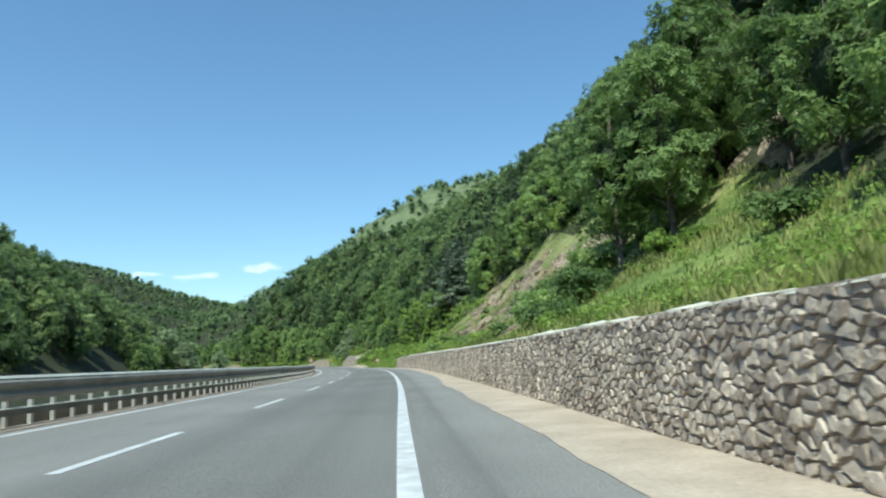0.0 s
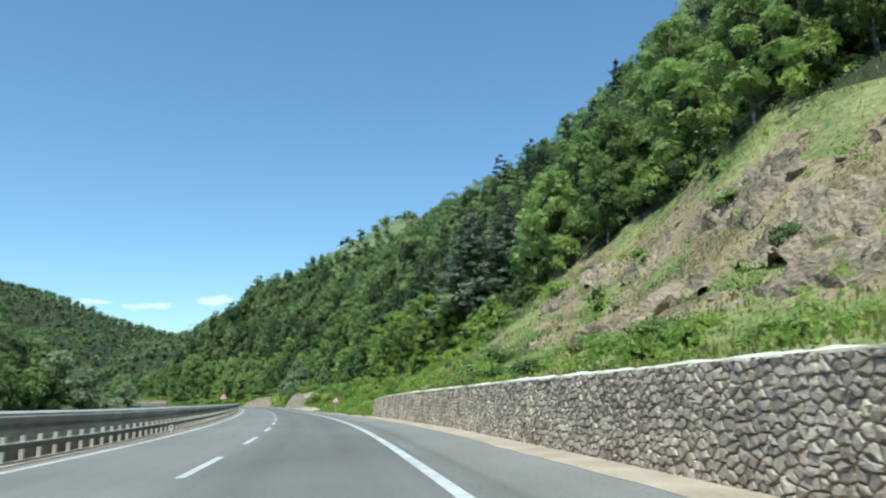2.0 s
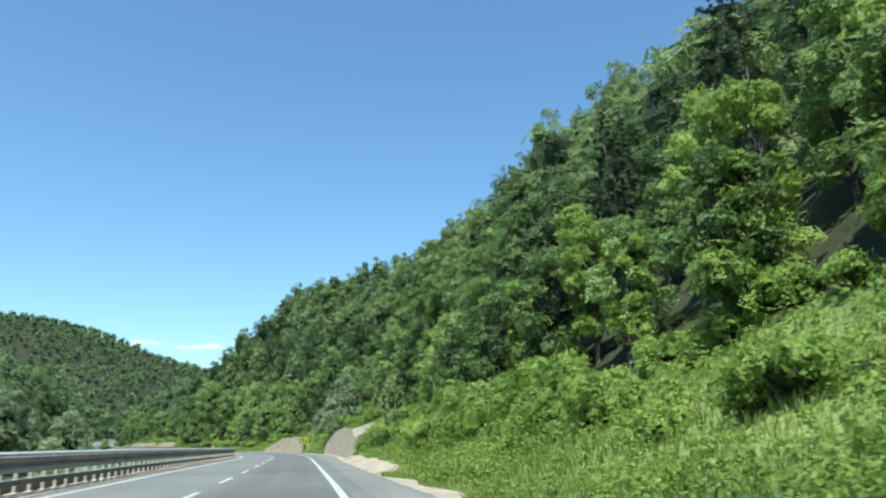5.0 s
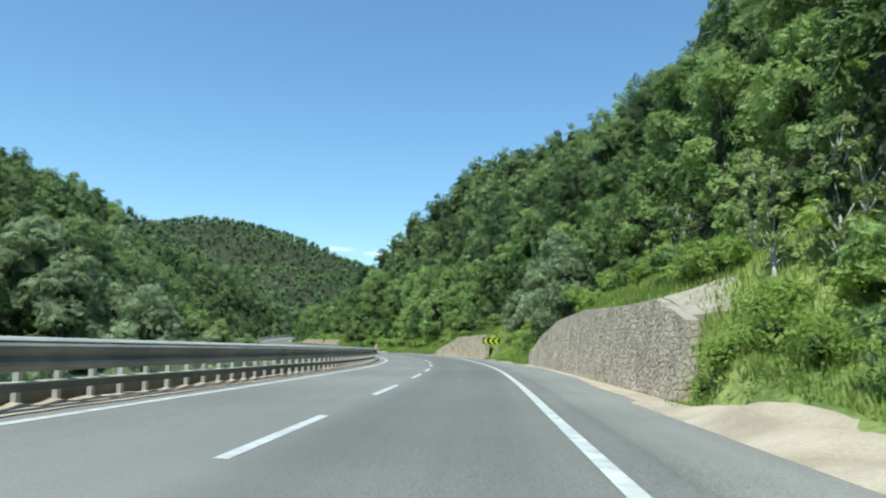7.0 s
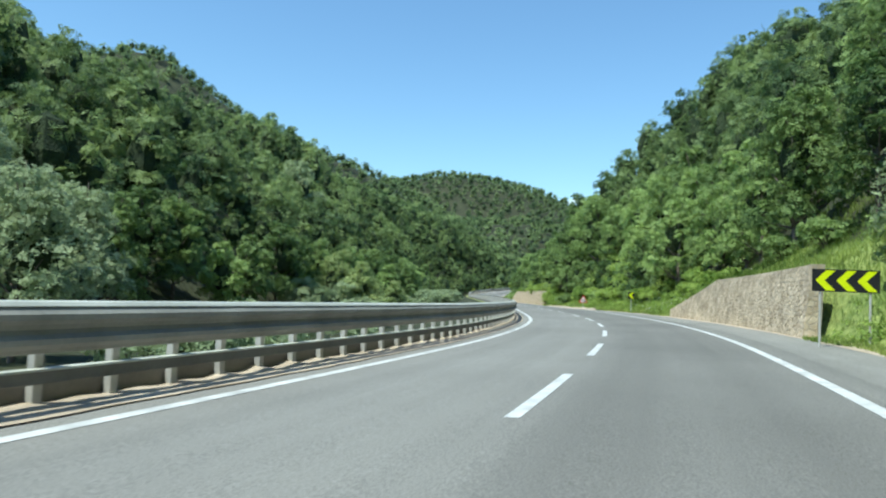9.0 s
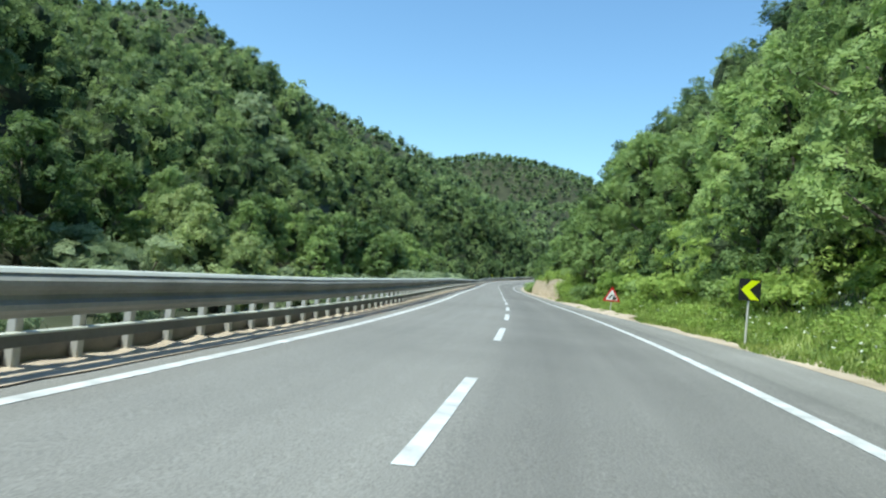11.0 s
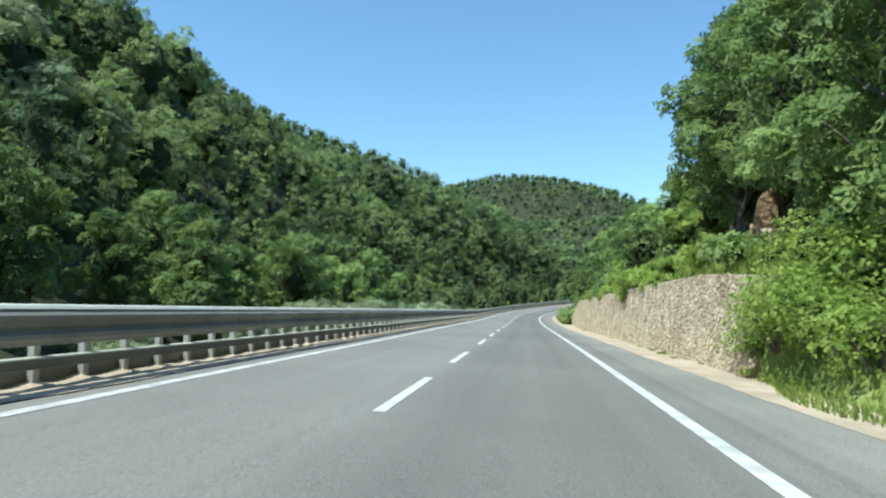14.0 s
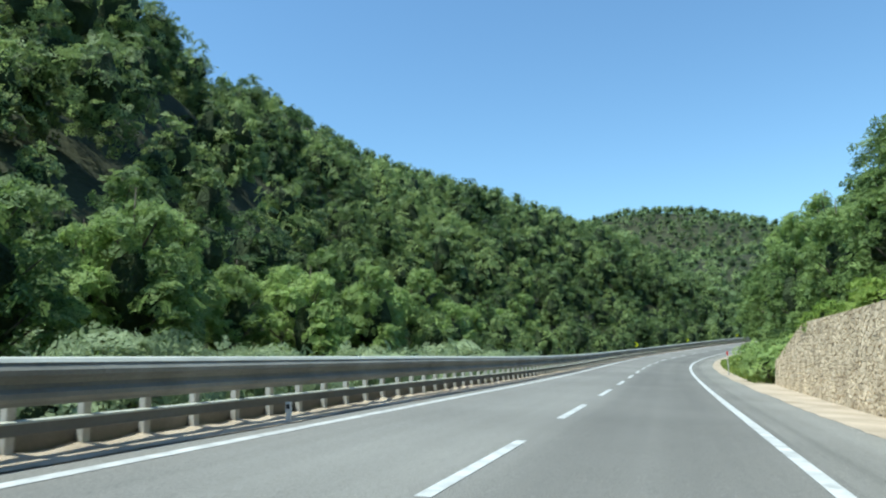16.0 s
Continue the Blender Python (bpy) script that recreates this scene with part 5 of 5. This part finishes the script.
def sand_bank(s0, s1, wide, high, seed):
    """Washed-down sand heaped along the verge."""
    ss, q = np.arange(s0, s1 + 0.01, 0.35), np.linspace(0, 1, 13)
    S, Q = np.meshgrid(ss, q, indexing="ij")
    ends = np.clip(np.minimum(S - s0, s1 - S) / 4, 0, 1)
    lump = 0.6 + 0.25 * np.sin(S * 1.1 + seed) + 0.2 * np.sin(S * 2.7 + 1.3 * seed + 3 * Q)
    w = (wide + 0.3 * np.sin(S * 0.7 + seed) + 0.2 * np.sin(S * 1.9)) * np.maximum(ends, 0.2)
    x, y = plan(S, 5.8 + Q * w)
    z = 0.02 * (Q > 0.01) - 0.02 * (Q < 0.01) + high * lump * ends * np.sin(np.pi * np.clip(Q, 0, 1) * 0.8) ** 1.3 - 0.12 * (Q > 0.99)
    level = road_z(S) + bank(S, 5.8 + Q * w)
    z = level + np.maximum(z, np.where(Q > 0.99, -9, np.minimum(ground_z(S, 5.8 + Q * w) - level, 0.4) * Q * ends))
    k = np.arange(S.size).reshape(S.shape)
    f = np.stack([k[:-1, :-1], k[:-1, 1:], k[1:, 1:], k[1:, :-1]], -1).reshape(-1, 4)
    return tagged(new("sand_bank", mesh_from("sand_bank", np.stack([x, y, z], -1).reshape(-1, 3), f, [M_SAND], smooth=True)), "heap of pale sand washed down onto the verge", "sand", "sand banks", kind="stuff")


sand_bank(158, 189.0, 1.9, 0.42, 1.0)
sand_bank(298, 338, 1.1, 0.22, 2.2)
bm = bmesh.new()
rng_s = random.Random(3)
grid_v = []
for i in range(12):
    for j in range(6):
        s, la = 189.6 + i * 0.6, 7.35 + j * 0.42 + rng_s.uniform(-0.08, 0.08)
        p = spot(s + rng_s.uniform(-0.1, 0.1), la, float(table(s, [(189, 1.9), (192, 2.6), (196, 2.65)])) + 0.02 + 0.16 * j * (0.35 + 0.65 * min(i, 11 - i) / 5.5) + rng_s.uniform(-0.03, 0.03))
        grid_v.append(bm.verts.new(p))
for i in range(11):
    for j in range(5):
        bm.faces.new((grid_v[i * 6 + j], grid_v[i * 6 + j + 1], grid_v[i * 6 + j + 7], grid_v[i * 6 + j + 6]))
res = bmesh.ops.extrude_face_region(bm, geom=list(bm.faces))
bmesh.ops.translate(bm, verts=[v for v in res["geom"] if isinstance(v, bmesh.types.BMVert)], vec=(0, 0, -0.5))
bmesh.ops.recalc_face_normals(bm, faces=bm.faces)
apron_me = bpy.data.meshes.new("concrete_apron")
bm.to_mesh(apron_me)
bm.free()
apron_me.materials.append(M_MORTAR_PALE)
tagged(new("concrete_apron", apron_me), "pale cracked concrete apron behind the top of the wall", "concrete slab")

# ---- rocks on the slope ----


def rock_mesh(seed, flat=0.6):
    rng = np.random.RandomState(seed)
    bm = bmesh.new()
    pts = rng.normal(size=(16, 3))
    pts /= np.linalg.norm(pts, axis=1)[:, None]
    pts *= rng.uniform(0.75, 1.15, (16, 1)) * np.array([1.0, 0.75, flat])
    for q in pts:
        bm.verts.new(q)
    res = bmesh.ops.convex_hull(bm, input=bm.verts)
    bmesh.ops.delete(bm, geom=[v for v in bm.verts if not v.link_faces], context="VERTS")
    bmesh.ops.bevel(bm, geom=list(bm.edges), offset=0.012, segments=1, affect="EDGES")
    me = bpy.data.meshes.new("rock")
    bm.to_mesh(me)
    bm.free()
    me.materials.append(M_ROCK)
    return me


rock_kinds = [rock_mesh(500 + i, f) for i, f in enumerate((0.6, 0.5, 0.75, 0.35, 0.6, 0.45))]
rng_r = random.Random(23)


def rock(s, la, size, tilt=0.0, label="weathered brown rock jutting from the grassy slope", up=0.0):
    p = place(s, la)
    ob = new("rock", rock_kinds[rng_r.randrange(6)])
    ob.matrix_basis = Matrix.Translation((float(p[0]), float(p[1]), float(p[2]) + up)) @ pose(0, 0, 0, rng_r.uniform(-15, 15), -35 + tilt + rng_r.uniform(-12, 12), heading(s) + rng_r.uniform(-25, 25)) @ Matrix.Diagonal(
        (size * rng_r.uniform(0.8, 1.2), size * rng_r.uniform(0.8, 1.5), size * rng_r.uniform(0.7, 1.1), 1))
    return tagged(ob, label, "rock", "slope rocks")



def outcrop(s, la, along, up, high, ledges, seed, label="ragged brown rock face breaking out of the grassy slope"):
    """A ledged rock face lying on the slope; its rim sinks into the ground."""
    rng = np.random.RandomState(seed)
    nu, nv = int(max(14, along * 5)), int(max(12, up * 5))
    u, v = np.meshgrid(np.linspace(-1, 1, nu), np.linspace(-1, 1, nv), indexing="ij")
    u, v = u + rng.uniform(-0.35, 0.35, u.shape) * 2 / nu, v + rng.uniform(-0.35, 0.35, u.shape) * 2 / nv
    p1, p2, p3 = rng.uniform(0, 6, 3)
    rim = np.hypot(u, v) * (1 + 0.22 * np.sin(3 * np.arctan2(v, u) + p1) + 0.13 * np.sin(7 * np.arctan2(v, u) + p2))
    phase = ledges * (0.5 * v * 1.2 + 0.5 * u * 0.55) + 0.35 * np.sin(4.1 * u + p3) + 0.25 * np.sin(6.3 * v + 3 * u + p1)
    saw = phase - np.floor(phase)
    crack = 3.1 * u - 2.0 * v + 0.3 * np.sin(5 * v + p2)
    crack = np.abs(crack - np.round(crack))
    h = 1.15 * high * (0.15 + 0.85 * saw ** 1.4) - 0.28 * high * (crack < 0.07) + rng.uniform(-0.05, 0.05, u.shape) * high
    h = np.where(rim > 0.95, -0.35, h * np.clip((0.98 - rim) / 0.2, 0, 1) + 0.02)
    p = place(s + u * along / 2, la + v * up / 2)
    hd = math.radians(heading(s))
    p = p + h[..., None] * np.array([-0.3 * math.cos(hd), -0.3 * math.sin(hd), 0.75])
    k = np.arange(nu * nv).reshape(nu, nv)
    f = np.stack([k[:-1, :-1], k[1:, :-1], k[1:, 1:], k[:-1, 1:]], -1).reshape(-1, 4)
    return tagged(new("rock_outcrop", mesh_from("rock_outcrop", p.reshape(-1, 3), f, [M_ROCK])), label, "rock", "rock outcrops")


outcrop(73, 16.4, 5.4, 3.6, 0.7, 4, 1)
outcrop(79, 18.2, 5.0, 3.0, 0.6, 3, 2)
outcrop(69.5, 14.0, 4.0, 2.6, 0.55, 3, 3)
outcrop(66, 19.3, 6.0, 3.0, 0.6, 3, 4, "pale tan rock face high on the grassy slope")
outcrop(85.5, 17.0, 4.0, 2.0, 0.4, 3, 5)
outcrop(57.5, 18.6, 5.0, 3.0, 0.6, 3, 6)
outcrop(72, 20.2, 4.5, 2.2, 0.5, 3, 11)
outcrop(62.5, 15.8, 3.6, 2.0, 0.4, 2, 12)
outcrop(76.5, 13.9, 3.2, 1.8, 0.4, 2, 13)
outcrop(92, 17.4, 4.0, 1.6, 0.35, 2, 9, "pale tan rock face high on the grassy slope")
outcrop(93.4, 15.8, 3.0, 2.0, 0.4, 3, 10)
outcrop(100, 11.6, 3.4, 2.2, 0.3, 2, 7, "bare earth and stones on the grassy slope")
rock(79.5, 12.4, 1.6, 24, "large flat tilted grey rock slab on the slope")
rock(77, 13.2, 1.4, 18, "large flat tilted grey rock slab on the slope")
rock(44, 9.5, 0.95, 20, "dark rounded boulder above the wall")
for k in range(34):
    rock(rng_r.gauss(76, 9), rng_r.uniform(12, 21), rng_r.choice((0.2, 0.3, 0.4, 0.6)))
for k in range(12):
    rock(rng_r.uniform(88, 105), rng_r.uniform(10, 17), rng_r.uniform(0.2, 0.6))
for k in range(8):
    rock(rng_r.uniform(24, 50), rng_r.uniform(16, 25), rng_r.uniform(0.4, 1.0))
for s, la, wide, high, kind, mat, label in ((355.8, 9.5, 0.75, 1.35, 2, M_ROCK_ORANGE, "pointed orange-brown rock face above the wall"), (354.9, 9.3, 0.6, 0.9, 4, M_ROCK, "grey rock beside the orange rock above the wall"),
                                            (356.3, 9.3, 0.7, 0.7, 0, M_ROCK_ORANGE, "low orange-brown rock above the wall"), (348.9, 6.75, 0.32, 0.5, 1, M_ROCK, "pale stone at the foot of the wall's end")):
    ob = new("rock", rock_kinds[kind].copy())
    p = place(s, la)
    ob.matrix_basis = Matrix.Translation((float(p[0]), float(p[1]), float(p[2]) + 0.35 * high)) @ pose(0, 0, 0, 8, -10, heading(s) + 40) @ Matrix.Diagonal((wide, wide, high / 0.6, 1))
    ob.data.materials[0] = mat
    tagged(ob, label, "rock", "slope rocks")
outcrop(34, 20.5, 6, 5, 0.6, 4, 8, "grey rock cliff among the trees above the slope")

# ---- signs ----


def plate(outline, thick, bm=None, y=0.0):
    """An upright plate in the xz plane, facing -y."""
    bm = bm or bmesh.new()
    a = [bm.verts.new((x, y, z)) for x, z in outline]
    b = [bm.verts.new((x, y + thick, z)) for x, z in outline]
    n = len(outline)
    bm.faces.new(a)
    bm.faces.new(b[::-1])
    for k in range(n):
        bm.faces.new((a[k], b[k], b[(k + 1) % n], a[(k + 1) % n]))
    bmesh.ops.recalc_face_normals(bm, faces=bm.faces)
    return bm


def triangle(side, z, r=0.06):
    h = side * math.sqrt(3) / 2
    pts = [(-side / 2, z - h / 3), (side / 2, z - h / 3), (0, z + 2 * h / 3)]
    out = []
    for k in range(3):
        p, a, b = Vector(pts[k]), Vector(pts[k - 1]), Vector(pts[(k + 1) % 3])
        d1, d2 = (a - p).normalized(), (b - p).normalized()
        for f in (0.0, 0.5, 1.0):
            d = d1 * (1 - f) + d2 * f
            out.append(tuple(p + d1 * r * (1 - f) ** 2 + d2 * r * f ** 2))
    return out


def pole(parent, h, x=0.0, r=0.03, mat=None):
    bm = bmesh.new()
    bmesh.ops.create_cone(bm, cap_ends=True, segments=12, radius1=r, radius2=r, depth=h + 0.4)
    bmesh.ops.translate(bm, verts=bm.verts, vec=(x, 0.05, h / 2 - 0.2))
    part("pole", bm, mat or M_POST, parent, "", smooth=False)


def stroke(points, width):
    """A thick bent line as a list of outlines, one for each leg."""
    out = []
    for (x0, z0), (x1, z1) in zip(points, points[1:]):
        d = Vector((x1 - x0, z1 - z0)).normalized()
        n = Vector((-d.y, d.x)) * width / 2
        e = d * width * 0.3
        out.append([(x0 + n.x - e.x, z0 + n.y - e.y), (x0 - n.x - e.x, z0 - n.y - e.y), (x1 - n.x + e.x, z1 - n.y + e.y), (x1 + n.x + e.x, z1 + n.y + e.y)])
    return out


def warning_sign(s, la, z, turn, label, picture, size=0.92):
    ob = empty("warning_sign", Matrix.Translation(spot(s, la)) @ pose(0, 0, 0, 0, 0, heading(s) + turn) @ Matrix.Scale(size / 0.92, 4), label, "road sign", "warning signs")
    z *= 0.92 / size
    pole(ob, z + 0.2)
    part("border", plate(triangle(0.92, z), 0.012), M_RED, ob, "red rim")
    part("panel", plate(triangle(0.66, z - 0.003), 0.004, y=-0.004), M_WHITE, ob, "white panel")
    bm = bmesh.new()
    if picture == "bend":
        for o in stroke([(0.07, z - 0.15), (0.07, z + 0.02), (-0.06, z - 0.03), (-0.06, z + 0.16)], 0.055):
            plate(o, 0.003, bm, y=-0.008)
    else:
        plate([(0.27, z - 0.16), (0.03, z - 0.16), (0.07, z - 0.07), (0.1, z + 0.02), (0.09, z + 0.1), (0.12, z + 0.1)], 0.003, bm, y=-0.008)
        for x, q, r in ((-0.03, z + 0.03, 0.055), (-0.11, z - 0.06, 0.055), (0.03, z + 0.08, 0.02)):
            plate([(x + r * math.cos(a), q + r * math.sin(a)) for a in np.linspace(0, 2 * np.pi, 13)[:-1]], 0.003, bm, y=-0.008)
    part("symbol", bm, M_BLACK, ob, "black symbol")
    return ob


def chevron_sign(s, la, z, count, turn, label, right=False, ground=0.0):
    w, h = (1.62 if count == 3 else 0.56), 0.58
    ob = empty("chevron_sign", Matrix.Translation(spot(s, la, ground)) @ pose(0, 0, 0, 0, 0, heading(s) + turn), label, "road sign", "chevron signs")
    for x in ((-0.6, 0.6) if count == 3 else (0.0,)):
        pole(ob, z + 0.2, x)
    part("board", plate([(-w / 2, z - h / 2), (w / 2, z - h / 2), (w / 2, z + h / 2), (-w / 2, z + h / 2)], 0.012), M_BLACK, ob, "black board")
    for k in range(count):
        x, d = (k - (count - 1) / 2) * 0.5, (-1 if right else 1)
        o = [(x - 0.23 * d, z), (x + 0.03 * d, z + 0.26), (x + 0.25 * d, z + 0.26), (x - 0.01 * d, z), (x + 0.25 * d, z - 0.26), (x + 0.03 * d, z - 0.26)]
        part("chevron", plate(o, 0.004, y=-0.004), M_YELLOW, ob, "bright yellow arrow")
    return ob


BEND = "triangular red-rimmed double bend warning sign on a post"
warning_sign(123.5, 5.5, 1.24, 0, BEND, "bend", 0.76)
warning_sign(131, -4.95, 1.8, 0, BEND, "bend", 0.85)
warning_sign(310, 6.7, 1.12, -4, "triangular red-rimmed falling rocks warning sign in the grass", "rocks", 1.12)
chevron_sign(238.5, 6.1, 1.7, 3, 4, "long black board with three yellow arrows on two posts")
chevron_sign(283, 6.4, 1.5, 1, 0, "single yellow arrow sign on a leaning post in the verge")
for s in (482, 515, 545):
    chevron_sign(s, -5.4, 1.5, 1, 6, "single yellow arrow sign behind the barrier", right=True)

marker = empty("marker_post", Matrix.Translation(spot(433, 6.0)), "thin road marker post with a red top", "marker post")
part("stake", box_bm(-0.03, 0.03, -0.03, 0.03, -0.3, 1.35, 0.006), M_POST, marker)
part("cap", box_bm(-0.05, 0.05, -0.04, 0.04, 1.35, 1.6, 0.006), M_RED, marker, "red top")
for s in (88, 390.5):
    refl = empty("reflector", Matrix.Translation(spot(s, -4.1, 0.0)) @ pose(0, 0, 0, 0, 0, heading(s)), "small white reflector post in front of the barrier", "reflector", "reflectors")
    part("stake", box_bm(-0.05, 0.05, -0.02, 0.02, -0.2, 0.32, 0.006), M_WHITE, refl)
    part("lens", box_bm(-0.03, 0.03, -0.026, -0.02, 0.2, 0.28), M_BLACK, refl, "dark lens")

# ---- small clouds low over the far hills: a thin backdrop of sky far behind them ----
for x, y, z, w, h, turn in ((-1235, 2960, 396, 125, 24, 24), (-1050, 3010, 390, 150, 26, 20), (-800, 3090, 424, 120, 34, 15)):
    cloud = new("backdrop", mesh_from("cloud", [(-w, 0, -h), (w, 0, -h), (w, 0, h), (-w, 0, h)], [(0, 1, 2, 3)], [M_CLOUD]))
    cloud.matrix_basis = pose(x, y, z, 0, 0, turn)
    cloud.data.uv_layers.new(name="spread").data.foreach_set("uv", np.array([-1, -1, 1, -1, 1, 1, -1, 1], np.float32))
    tagged(cloud, "small white fair-weather cloud low over the hills", "cloud", "clouds", kind="structure")
